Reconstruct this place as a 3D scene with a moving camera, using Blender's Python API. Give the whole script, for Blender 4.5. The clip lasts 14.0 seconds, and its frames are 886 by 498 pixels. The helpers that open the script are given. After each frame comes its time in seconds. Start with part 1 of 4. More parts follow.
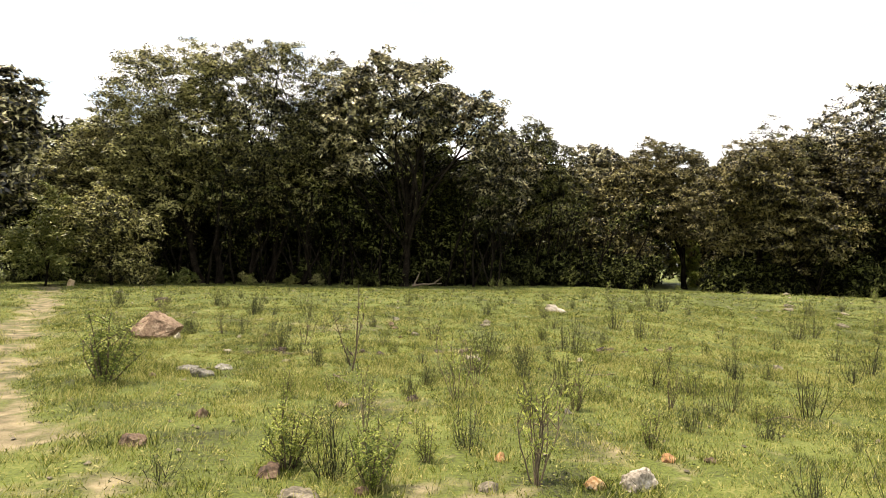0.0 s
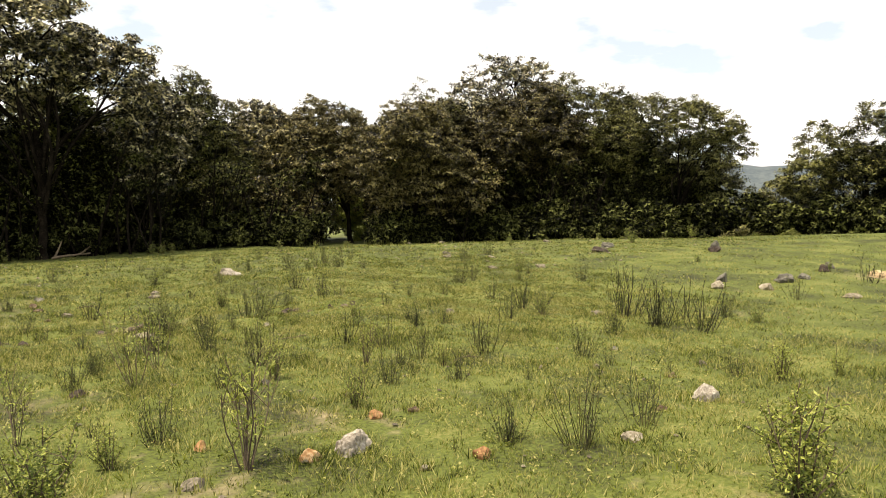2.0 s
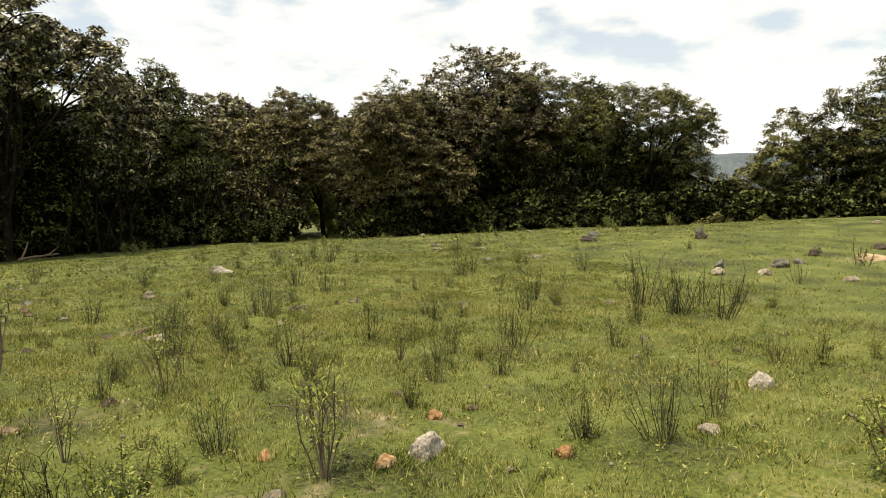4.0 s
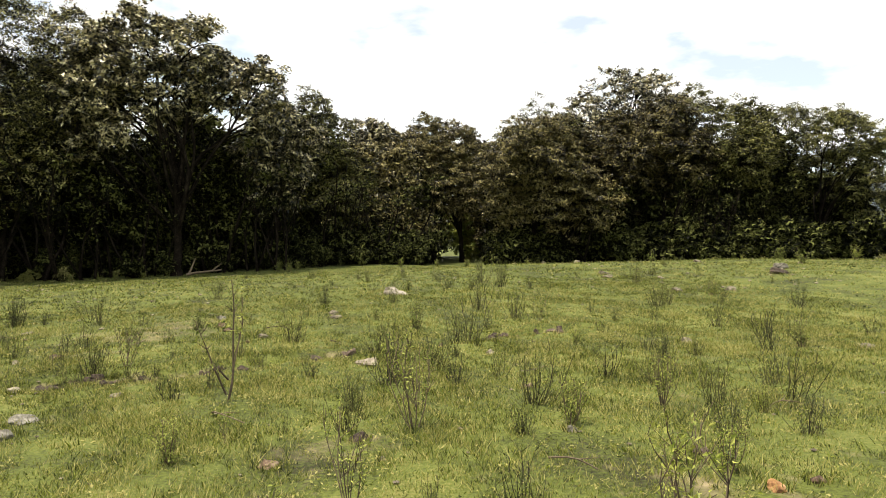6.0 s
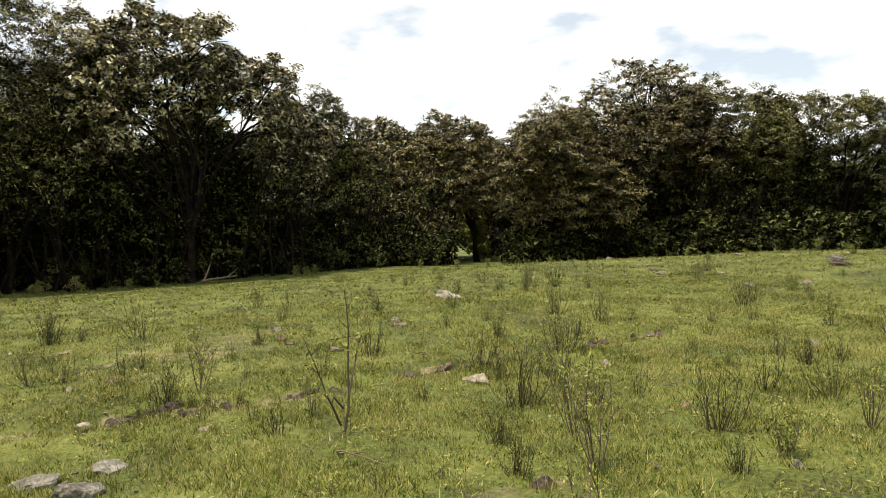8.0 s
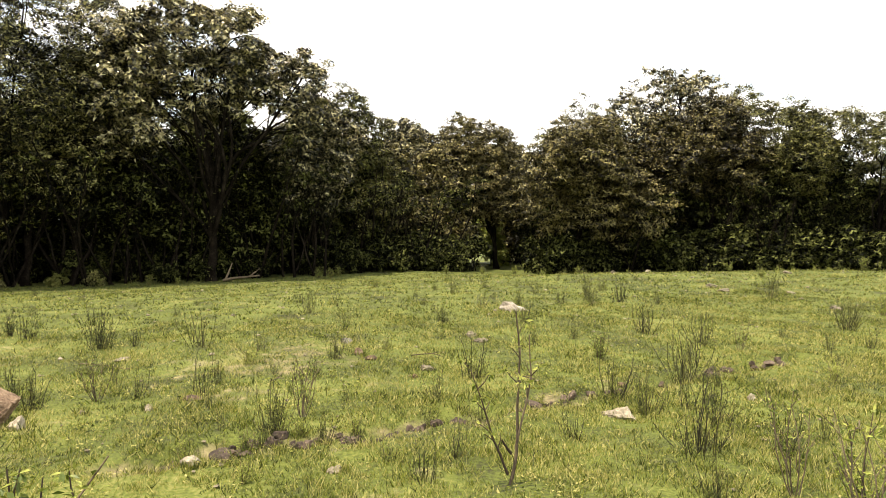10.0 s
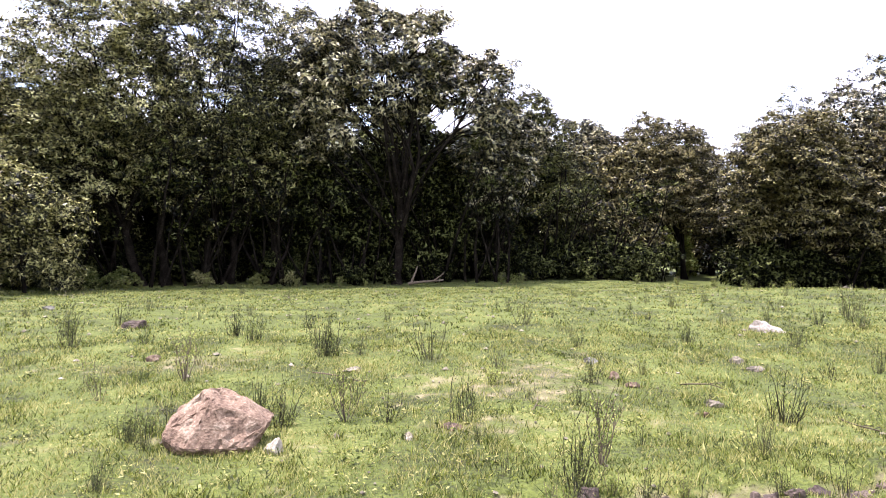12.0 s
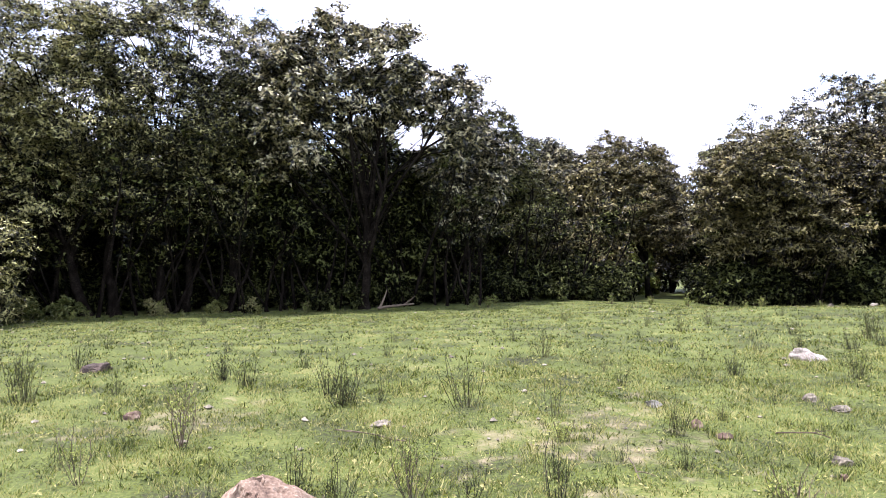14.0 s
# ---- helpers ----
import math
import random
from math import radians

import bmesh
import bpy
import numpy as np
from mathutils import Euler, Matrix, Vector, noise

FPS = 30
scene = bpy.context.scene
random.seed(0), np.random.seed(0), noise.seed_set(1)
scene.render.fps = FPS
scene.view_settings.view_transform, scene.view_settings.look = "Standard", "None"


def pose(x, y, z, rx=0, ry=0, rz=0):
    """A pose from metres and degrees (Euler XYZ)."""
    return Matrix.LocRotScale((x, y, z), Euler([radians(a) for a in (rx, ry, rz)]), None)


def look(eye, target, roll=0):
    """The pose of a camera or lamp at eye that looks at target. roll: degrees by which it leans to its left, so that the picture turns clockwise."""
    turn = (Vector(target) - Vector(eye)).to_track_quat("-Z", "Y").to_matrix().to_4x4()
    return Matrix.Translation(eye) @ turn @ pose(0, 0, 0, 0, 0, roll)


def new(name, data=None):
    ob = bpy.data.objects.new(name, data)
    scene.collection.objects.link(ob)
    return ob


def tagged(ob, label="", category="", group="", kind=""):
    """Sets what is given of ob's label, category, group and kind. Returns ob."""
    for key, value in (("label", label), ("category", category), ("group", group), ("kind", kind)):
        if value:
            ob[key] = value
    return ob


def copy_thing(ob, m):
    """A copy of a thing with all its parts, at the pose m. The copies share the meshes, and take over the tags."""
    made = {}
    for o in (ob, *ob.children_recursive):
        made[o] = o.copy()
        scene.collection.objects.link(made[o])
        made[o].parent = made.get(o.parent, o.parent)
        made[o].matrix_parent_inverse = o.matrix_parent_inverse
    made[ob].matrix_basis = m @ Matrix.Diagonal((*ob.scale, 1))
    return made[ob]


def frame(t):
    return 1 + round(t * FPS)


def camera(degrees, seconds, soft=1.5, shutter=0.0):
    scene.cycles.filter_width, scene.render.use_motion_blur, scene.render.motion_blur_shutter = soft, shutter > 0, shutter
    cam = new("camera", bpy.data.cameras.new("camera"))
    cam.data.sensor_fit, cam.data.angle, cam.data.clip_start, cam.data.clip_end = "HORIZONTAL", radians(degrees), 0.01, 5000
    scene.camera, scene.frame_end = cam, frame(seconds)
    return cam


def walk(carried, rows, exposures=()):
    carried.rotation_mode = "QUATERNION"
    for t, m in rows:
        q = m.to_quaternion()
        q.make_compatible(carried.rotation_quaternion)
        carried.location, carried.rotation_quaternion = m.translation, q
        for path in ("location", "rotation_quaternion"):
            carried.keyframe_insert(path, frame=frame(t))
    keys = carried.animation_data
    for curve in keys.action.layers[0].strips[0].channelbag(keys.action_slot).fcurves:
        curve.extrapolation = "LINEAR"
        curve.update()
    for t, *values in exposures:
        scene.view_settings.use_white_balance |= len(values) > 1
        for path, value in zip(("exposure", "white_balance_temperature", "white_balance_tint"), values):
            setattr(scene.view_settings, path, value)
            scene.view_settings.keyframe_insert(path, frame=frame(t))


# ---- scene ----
cam = camera(65.6, 14.0, 0.6)
PATH = [
    (0, (0.266, 1.446, 1.408), (0.317, 3.445, 1.429), 2.4),
    (0.5, (0.204, 1.503, 1.423), (0.637, 3.455, 1.389), 0.7),
    (1, (0.177, 1.566, 1.427), (0.849, 3.449, 1.394), -0.5),
    (1.5, (0.15, 1.688, 1.407), (0.873, 3.55, 1.307), -0.6),
    (2, (0.137, 1.823, 1.418), (1.102, 3.573, 1.336), -0.2),
    (2.2, (0.114, 1.854, 1.416), (1.2, 3.53, 1.315), -0.6),
    (4.3, (-0.412, 2.483, 1.421), (0.619, 4.194, 1.313), -1.7),
    (4.5, (-0.462, 2.618, 1.408), (0.473, 4.384, 1.324), -0.7),
    (5, (-0.549, 2.931, 1.386), (0.289, 4.745, 1.299), -0.7),
    (5.5, (-0.754, 3.237, 1.377), (0.183, 5.003, 1.333), -2.0),
    (6, (-0.984, 3.531, 1.365), (-0.244, 5.388, 1.34), 0.0),
    (6.5, (-1.135, 3.842, 1.366), (-0.496, 5.737, 1.34), -0.6),
    (7, (-1.311, 4.149, 1.335), (-0.475, 5.966, 1.341), -2.4),
    (7.5, (-1.483, 4.478, 1.338), (-0.729, 6.33, 1.34), -3.3),
    (7.7, (-1.554, 4.608, 1.347), (-0.816, 6.467, 1.325), -1.8),
    (9.8, (-2.327, 5.801, 1.417), (-1.55, 7.643, 1.387), -0.6),
    (10, (-2.403, 5.95, 1.415), (-1.655, 7.805, 1.403), 0.6),
    (10.5, (-2.529, 6.312, 1.383), (-2.014, 8.244, 1.375), 2.2),
    (10.9, (-2.666, 6.572, 1.348), (-2.08, 8.481, 1.46), 0.4),
    (11, (-2.714, 6.629, 1.336), (-2.098, 8.53, 1.412), 1.4),
    (11.5, (-2.869, 6.952, 1.353), (-2.448, 8.907, 1.398), 0.3),
    (12, (-3.047, 7.273, 1.382), (-2.748, 9.251, 1.379), 1.6),
    (12.5, (-3.229, 7.594, 1.407), (-2.805, 9.548, 1.393), 0.8),
    (13, (-3.353, 7.915, 1.418), (-3.011, 9.886, 1.432), -1.0),
    (13.5, (-3.533, 8.24, 1.434), (-3.172, 10.207, 1.463), 1.5),
    (14, (-3.751, 8.545, 1.447), (-3.302, 10.493, 1.505), 0.8),
]
EXPOSURES = [(0.0, 0.72, 7750, 11), (1.0, 0.74, 7900, 11), (2.0, 0.44, 8000, 10), (5.0, 0.16, 7900, 7), (5.5, 0.24, 7550, 8), (6.5, 0.52, 7650, 8), (7.5, 0.24, 7600, 9),
             (10.0, 0.79, 8000, 9), (10.5, 0.89, 7950, 9), (11.5, 0.92, 7350, 13), (12.0, 1.24, 6050, 26), (13.0, 1.19, 5900, 25), (14.0, 1.04, 5800, 25)]
walk(cam, [(t, look(eye, target, roll)) for t, eye, target, roll in PATH], EXPOSURES)

# ---- sky and sun ----
SUN_FROM = Vector((-0.34, 0.04, 0.94)).normalized()
elevation = math.asin(SUN_FROM.z)
azimuth = math.atan2(SUN_FROM.x, SUN_FROM.y)

world = bpy.data.worlds.new("sky")
scene.world = world
world.use_nodes = True
wn, wl = world.node_tree.nodes, world.node_tree.links
wn.clear()
sky = wn.new("ShaderNodeTexSky")
sky.sky_type, sky.sun_disc, sky.sun_elevation, sky.sun_rotation = "NISHITA", False, elevation, azimuth
sky.dust_density = 0.6
blue = wn.new("ShaderNodeBackground")
blue.inputs["Strength"].default_value = 0.15
cloud = wn.new("ShaderNodeBackground")
cloud.inputs["Color"].default_value = (0.9, 0.965, 1.06, 1)
cloud.inputs["Strength"].default_value = 1.02
tc = wn.new("ShaderNodeTexCoord")
stretch = wn.new("ShaderNodeMapping")
stretch.inputs["Scale"].default_value = (1.0, 1.0, 2.6)
puffs = wn.new("ShaderNodeTexNoise")
puffs.inputs["Scale"].default_value, puffs.inputs["Detail"].default_value, puffs.inputs["Roughness"].default_value = 7.5, 6, 0.5
cover = wn.new("ShaderNodeValToRGB")
cover.color_ramp.elements[0].position, cover.color_ramp.elements[1].position = 0.36, 0.5
cover.color_ramp.elements[0].color = (0.5, 0.5, 0.5, 1)
mixer = wn.new("ShaderNodeMixShader")
wout = wn.new("ShaderNodeOutputWorld")
wl.new(tc.outputs["Generated"], stretch.inputs["Vector"])
wl.new(stretch.outputs["Vector"], puffs.inputs["Vector"])
wl.new(puffs.outputs["Fac"], cover.inputs["Fac"])
deepen = wn.new("ShaderNodeHueSaturation")
deepen.inputs["Saturation"].default_value = 1.25
wl.new(sky.outputs["Color"], deepen.inputs["Color"])
wl.new(deepen.outputs["Color"], blue.inputs["Color"])
wl.new(cover.outputs["Color"], mixer.inputs["Fac"])
wl.new(blue.outputs["Background"], mixer.inputs[1])
wl.new(cloud.outputs["Background"], mixer.inputs[2])
wl.new(mixer.outputs["Shader"], wout.inputs["Surface"])

sun = new("sun", bpy.data.lights.new("sun", "SUN"))
sun.data.energy, sun.data.angle, sun.data.color = 5.0, radians(0.6), (1.0, 0.95, 0.86)
sun.matrix_world = look(SUN_FROM * 50, (0, 0, 0))


# ---- materials ----
def surface(name, colours, scale=6.0, fine=40.0, rough=0.8, bump=0.3, depth=0.01, island=0.0, through_light=0.0, gloss=0.35):
    """A mottled material: colours along two scales of noise, a shade of its own for each island and object, relief."""
    m = bpy.data.materials.new(name)
    m.use_nodes = True
    n, l = m.node_tree.nodes, m.node_tree.links
    b = n["Principled BSDF"]
    b.inputs["Roughness"].default_value = rough
    b.inputs["Specular IOR Level"].default_value = gloss
    co = n.new("ShaderNodeTexCoord")
    big, small = n.new("ShaderNodeTexNoise"), n.new("ShaderNodeTexNoise")
    big.inputs["Scale"].default_value, big.inputs["Detail"].default_value = scale, 5
    small.inputs["Scale"].default_value, small.inputs["Detail"].default_value = fine, 4
    l.new(co.outputs["Object"], big.inputs["Vector"])
    l.new(co.outputs["Object"], small.inputs["Vector"])
    total = n.new("ShaderNodeMath")
    total.operation = "MULTIPLY_ADD"
    total.inputs[1].default_value, total.inputs[2].default_value = 0.45, 0.0
    l.new(small.outputs["Fac"], total.inputs[0])
    mixed = n.new("ShaderNodeMath")
    mixed.operation = "MULTIPLY_ADD"
    mixed.inputs[1].default_value = 0.55
    l.new(big.outputs["Fac"], mixed.inputs[0])
    l.new(total.outputs[0], mixed.inputs[2])
    fac = mixed.outputs[0]
    if island:
        geo, own = n.new("ShaderNodeNewGeometry"), n.new("ShaderNodeObjectInfo")
        a = n.new("ShaderNodeMath")
        a.operation = "MULTIPLY_ADD"
        a.inputs[1].default_value = island
        l.new(geo.outputs["Random Per Island"], a.inputs[0])
        l.new(fac, a.inputs[2])
        c = n.new("ShaderNodeMath")
        c.operation = "MULTIPLY_ADD"
        c.inputs[1].default_value = 0.16
        l.new(own.outputs["Random"], c.inputs[0])
        l.new(a.outputs[0], c.inputs[2])
        d = n.new("ShaderNodeMath")
        d.operation = "SUBTRACT"
        d.inputs[1].default_value = island / 2 + 0.08
        l.new(c.outputs[0], d.inputs[0])
        fac = d.outputs[0]
    ramp = n.new("ShaderNodeValToRGB")
    e = ramp.color_ramp.elements
    steps = [0.36 + 0.28 * i / (len(colours) - 1) for i in range(len(colours))]
    e[0].position, e[0].color = steps[0], (*colours[0], 1)
    e[1].position, e[1].color = steps[-1], (*colours[-1], 1)
    for at, colour in zip(steps[1:-1], colours[1:-1]):
        e.new(at).color = (*colour, 1)
    l.new(fac, ramp.inputs["Fac"])
    l.new(ramp.outputs["Color"], b.inputs["Base Color"])
    if bump:
        bn = n.new("ShaderNodeBump")
        bn.inputs["Strength"].default_value, bn.inputs["Distance"].default_value = bump, depth
        l.new(mixed.outputs[0], bn.inputs["Height"])
        l.new(bn.outputs["Normal"], b.inputs["Normal"])
    if through_light:
        tr, mx = n.new("ShaderNodeBsdfTranslucent"), n.new("ShaderNodeMixShader")
        mx.inputs["Fac"].default_value = through_light
        l.new(ramp.outputs["Color"], tr.inputs["Color"])
        l.new(b.outputs["BSDF"], mx.inputs[1])
        l.new(tr.outputs["BSDF"], mx.inputs[2])
        l.new(mx.outputs["Shader"], n["Material Output"].inputs["Surface"])
    return m


GRASS = surface("grass blades", [(0.03, 0.042, 0.005), (0.1, 0.128, 0.013), (0.2, 0.225, 0.03), (0.42, 0.38, 0.15)], 1.3, 14, 0.65, 0, island=0.42, through_light=0.35)
RUSH_STEM = surface("rush stems", [(0.012, 0.011, 0.005), (0.034, 0.032, 0.011), (0.1, 0.096, 0.03)], 4, 30, 0.7, 0, island=0.4)
WEED_LEAF = surface("weed leaves", [(0.06, 0.09, 0.012), (0.18, 0.22, 0.034), (0.36, 0.38, 0.09)], 4, 30, 0.5, 0, island=0.4, through_light=0.2)
RUSH_LEAF = surface("rush leaves", [(0.03, 0.042, 0.01), (0.1, 0.125, 0.024), (0.24, 0.26, 0.06)], 4, 30, 0.6, 0, island=0.4, through_light=0.1)
TWIG = surface("dry twigs", [(0.05, 0.035, 0.025), (0.1, 0.075, 0.05), (0.17, 0.13, 0.09)], 6, 60, 0.85, 0.2, island=0.3)
# Far darker than real bark: the shade on the trunks is put into the colour.
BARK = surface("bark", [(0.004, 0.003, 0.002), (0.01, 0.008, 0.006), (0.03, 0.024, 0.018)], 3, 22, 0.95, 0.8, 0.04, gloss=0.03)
# Near-black and palest tones below put shade and sun glints into the leaf colour.
OAK_LEAF = surface("oak leaves", [(0.004, 0.005, 0.002), (0.02, 0.02, 0.006), (0.15, 0.135, 0.055), (0.52, 0.47, 0.27)], 0.5, 4, 0.3, 0, island=0.6, through_light=0.05, gloss=0.5)
FINE_LEAF = surface("fine leaves", [(0.003, 0.004, 0.001), (0.032, 0.033, 0.008), (0.15, 0.145, 0.042), (0.42, 0.395, 0.16)], 0.5, 4, 0.42, 0, island=0.6, through_light=0.12, gloss=0.25)
OLIVE_LEAF = surface("dull olive leaves", [(0.003, 0.004, 0.001), (0.018, 0.02, 0.005), (0.08, 0.082, 0.022), (0.22, 0.215, 0.07)], 0.5, 4, 0.45, 0, island=0.6, through_light=0.06, gloss=0.2)
BROWN_LEAF = surface("brownish leaves", [(0.004, 0.003, 0.001), (0.026, 0.022, 0.005), (0.105, 0.09, 0.028), (0.25, 0.215, 0.09)], 0.5, 4, 0.42, 0, island=0.6, through_light=0.05, gloss=0.25)
# Brighter copy of the fine leaves' green, with sunlight put into the colour.
SUNLIT_LEAF = surface("sunlit pale leaves", [(0.06, 0.075, 0.016), (0.15, 0.17, 0.04), (0.28, 0.28, 0.09)], 0.5, 4, 0.45, 0, island=0.45, through_light=0.2)
# Darker than real foliage: the wood's shade and its lit flecks, put into colour.
SHADE_LEAF = surface("leaves coloured as in shade", [(0.002, 0.003, 0.001), (0.004, 0.005, 0.001), (0.015, 0.018, 0.005), (0.11, 0.12, 0.038)], 0.5, 4, 0.6, 0, island=0.62, through_light=0.03, gloss=0.06)
STONE = {
    "PINK": surface("pink rock", [(0.075, 0.046, 0.032), (0.16, 0.104, 0.07), (0.235, 0.162, 0.112), (0.36, 0.275, 0.2)], 7, 45, 0.9, 0.9, 0.03),
    "PALE": surface("pale stone", [(0.08, 0.068, 0.05), (0.2, 0.17, 0.125), (0.38, 0.34, 0.27)], 9, 45, 0.9, 0.6, 0.02, island=0.05),
    "WHITE": surface("white rock with lichen", [(0.1, 0.08, 0.06), (0.28, 0.245, 0.205), (0.5, 0.46, 0.4)], 8, 50, 0.9, 0.8, 0.02),
    "RUST": surface("rusty stone", [(0.035, 0.024, 0.017), (0.115, 0.072, 0.048), (0.24, 0.18, 0.125)], 9, 45, 0.9, 0.6, 0.02, island=0.05),
    "ORANGE": surface("orange stone", [(0.12, 0.055, 0.025), (0.32, 0.17, 0.075), (0.45, 0.32, 0.19)], 9, 45, 0.9, 0.6, 0.02, island=0.05),
    "GREY": surface("grey stone", [(0.06, 0.055, 0.046), (0.135, 0.125, 0.105), (0.27, 0.255, 0.22)], 7, 50, 0.9, 0.7, 0.02, island=0.05),
    "DARK": surface("dark stone", [(0.03, 0.022, 0.018), (0.07, 0.05, 0.04), (0.15, 0.11, 0.085)], 7, 50, 0.9, 0.7, 0.02, island=0.05),
    "TAN": surface("tan stone", [(0.25, 0.18, 0.1), (0.42, 0.31, 0.19), (0.5, 0.4, 0.28)], 7, 50, 0.9, 0.5, 0.02, island=0.05),
}
# Bluish tones put the haze of distance into the hill's colour.
HILL = surface("hazy wooded hill", [(0.05, 0.07, 0.085), (0.07, 0.09, 0.105), (0.1, 0.12, 0.13)], 0.03, 0.3, 0.95, 0)


def meadow_material():
    """Short grass over soil: green mottling, straw, and bare earth where the sheet's own 'bare' value says so."""
    m = surface("meadow", [(0.022, 0.022, 0.006), (0.056, 0.07, 0.011), (0.094, 0.115, 0.019), (0.16, 0.16, 0.045)], 1.1, 34, 0.9, 1.0, 0.05)
    n, l = m.node_tree.nodes, m.node_tree.links
    b = n["Principled BSDF"]
    green = b.inputs["Base Color"].links[0].from_socket
    co = [x for x in n if x.type == "TEX_COORD"][0]
    at = n.new("ShaderNodeAttribute")
    at.attribute_name = "bare"
    grit = n.new("ShaderNodeTexNoise")
    grit.inputs["Scale"].default_value, grit.inputs["Detail"].default_value = 5.0, 8
    l.new(co.outputs["Object"], grit.inputs["Vector"])
    soil = n.new("ShaderNodeValToRGB")
    soil.color_ramp.elements[0].position, soil.color_ramp.elements[0].color = 0.3, (0.05, 0.036, 0.02, 1)
    soil.color_ramp.elements[1].position, soil.color_ramp.elements[1].color = 0.72, (0.27, 0.22, 0.13, 1)
    l.new(grit.outputs["Fac"], soil.inputs["Fac"])
    add = n.new("ShaderNodeMath")
    add.operation = "ADD"
    l.new(at.outputs["Fac"], add.inputs[0])
    l.new(grit.outputs["Fac"], add.inputs[1])
    cut = n.new("ShaderNodeMapRange")
    cut.inputs["From Min"].default_value, cut.inputs["From Max"].default_value = 0.66, 1.0
    l.new(add.outputs[0], cut.inputs["Value"])
    mix = n.new("ShaderNodeMix")
    mix.data_type = "RGBA"
    l.new(cut.outputs["Result"], mix.inputs["Factor"])
    l.new(green, mix.inputs["A"])
    l.new(soil.outputs["Color"], mix.inputs["B"])
    l.new(mix.outputs["Result"], b.inputs["Base Color"])
    return m


MEADOW = meadow_material()


# ---- building tools ----
def mesh_of(name, verts, faces, material, smooth=False):
    """A mesh from arrays: verts (n, 3) and faces (m, k) with the same number of corners each."""
    me = bpy.data.meshes.new(name)
    verts, faces = np.asarray(verts, np.float32), np.asarray(faces, np.int32)
    k = faces.shape[1]
    me.vertices.add(len(verts))
    me.vertices.foreach_set("co", verts.ravel())
    me.loops.add(faces.size)
    me.loops.foreach_set("vertex_index", faces.ravel())
    me.polygons.add(len(faces))
    me.polygons.foreach_set("loop_start", np.arange(0, faces.size, k, dtype=np.int32))
    me.polygons.foreach_set("use_smooth", np.full(len(faces), smooth))
    me.update(calc_edges=True)
    me.materials.append(material)
    return me


def piece(name, me, parent, label=""):
    ob = new(name, me)
    ob.parent = parent
    return tagged(ob, label) if label else ob


def part(name, bm, material, parent, label=""):
    """Links a bmesh as one mesh object under a thing or a part."""
    me = bpy.data.meshes.new(name)
    bm.to_mesh(me)
    bm.free()
    me.materials.append(material)
    return piece(name, me, parent, label)


def unit(v):
    return v / np.maximum(np.linalg.norm(v, axis=-1, keepdims=True), 1e-9)


def tubes(paths, sides=5):
    """Tapered tubes along (points, radii) paths, as verts and quads."""
    vs, fs, n = [], [], 0
    ring = np.arange(sides) * 2 * np.pi / sides
    for pts, rad in paths:
        pts = np.asarray(pts, float)
        way = unit(np.gradient(pts, axis=0))
        side = unit(np.cross(way, (0.31, 0.95, 0.07)))
        other = np.cross(way, side)
        v = pts[:, None] + np.asarray(rad)[:, None, None] * (np.cos(ring)[:, None] * side[:, None] + np.sin(ring)[:, None] * other[:, None])
        vs.append(v.reshape(-1, 3))
        a = np.arange(len(pts) - 1)[:, None] * sides + np.arange(sides)
        b = np.arange(len(pts) - 1)[:, None] * sides + (np.arange(sides) + 1) % sides
        fs.append(np.stack([a, b, b + sides, a + sides], -1).reshape(-1, 4) + n)
        n += len(pts) * sides
    return np.concatenate(vs), np.concatenate(fs)


def leaves(rng, centres, outward, length, width, droop=0.2, wild=0.7, folded=True):
    """Leaf blades at the centres, facing roughly outward and up; small ones are single pointed blades."""
    n = len(centres)
    normal = unit(outward * 0.5 + np.array((0, 0, 0.55)) + rng.normal(0, wild, (n, 3)))
    along = unit(np.cross(normal, rng.normal(0, 1, (n, 3))))
    along[:, 2] -= droop
    along = unit(along)
    side = np.cross(normal, along)
    size = rng.uniform(0.65, 1.3, (n, 1))
    ln, wd = length * size, width * size
    if not folded:
        v = np.stack([centres + side * wd * 0.5, centres - side * wd * 0.5 + along * ln * 0.25, centres + along * ln], 1)
        return v.reshape(-1, 3), np.arange(3 * n).reshape(-1, 3)
    fold = normal * wd * 0.22
    v = np.stack([centres, centres + along * ln * 0.45 + side * wd * 0.5 + fold, centres + along * ln, centres + along * ln * 0.45 - side * wd * 0.5 + fold], 1)
    return v.reshape(-1, 3), np.arange(4 * n).reshape(-1, 4)


def smooth_step(a, b, x):
    k = np.clip((x - a) / (b - a), 0, 1)
    return k * k * (3 - 2 * k)


def wobble(x, y, seed, wave):
    """A smooth uneven value of about -1 to 1."""
    r = np.random.default_rng(seed)
    out = 0
    for i in range(7):
        a, w, p = r.uniform(0, 6.28), r.uniform(0.6, 1.7) / wave, r.uniform(0, 6.28)
        out = out + np.sin((np.cos(a) * x + np.sin(a) * y) * w * 6.28 + p)
    return out / 3.2


# ---- the ground ----
FURROW = np.array([(-2.6, 10.6), (-1.9, 10.85), (-1.2, 10.8), (-0.4, 10.85), (0.9, 11.1), (3.0, 11.55), (4.2, 11.7)])
TRACK = np.array([(-0.9, 2.5), (-2.25, 5.4), (-3.7, 7.9), (-5.6, 11.6), (-7.2, 14.9), (-9.2, 18.8), (-12.0, 24.5), (-15.5, 30.5)])
BARE_SPOTS = [(-4.6, 15.5, 0.9), (-2.0, 12.3, 0.6), (-1.0, 14.0, 1.2), (1.9, 6.2, 0.6), (0.5, 5.6, 0.6), (0.1, 7.9, 0.5), (14.6, 9.8, 1.0), (6.8, 9.0, 0.4)]


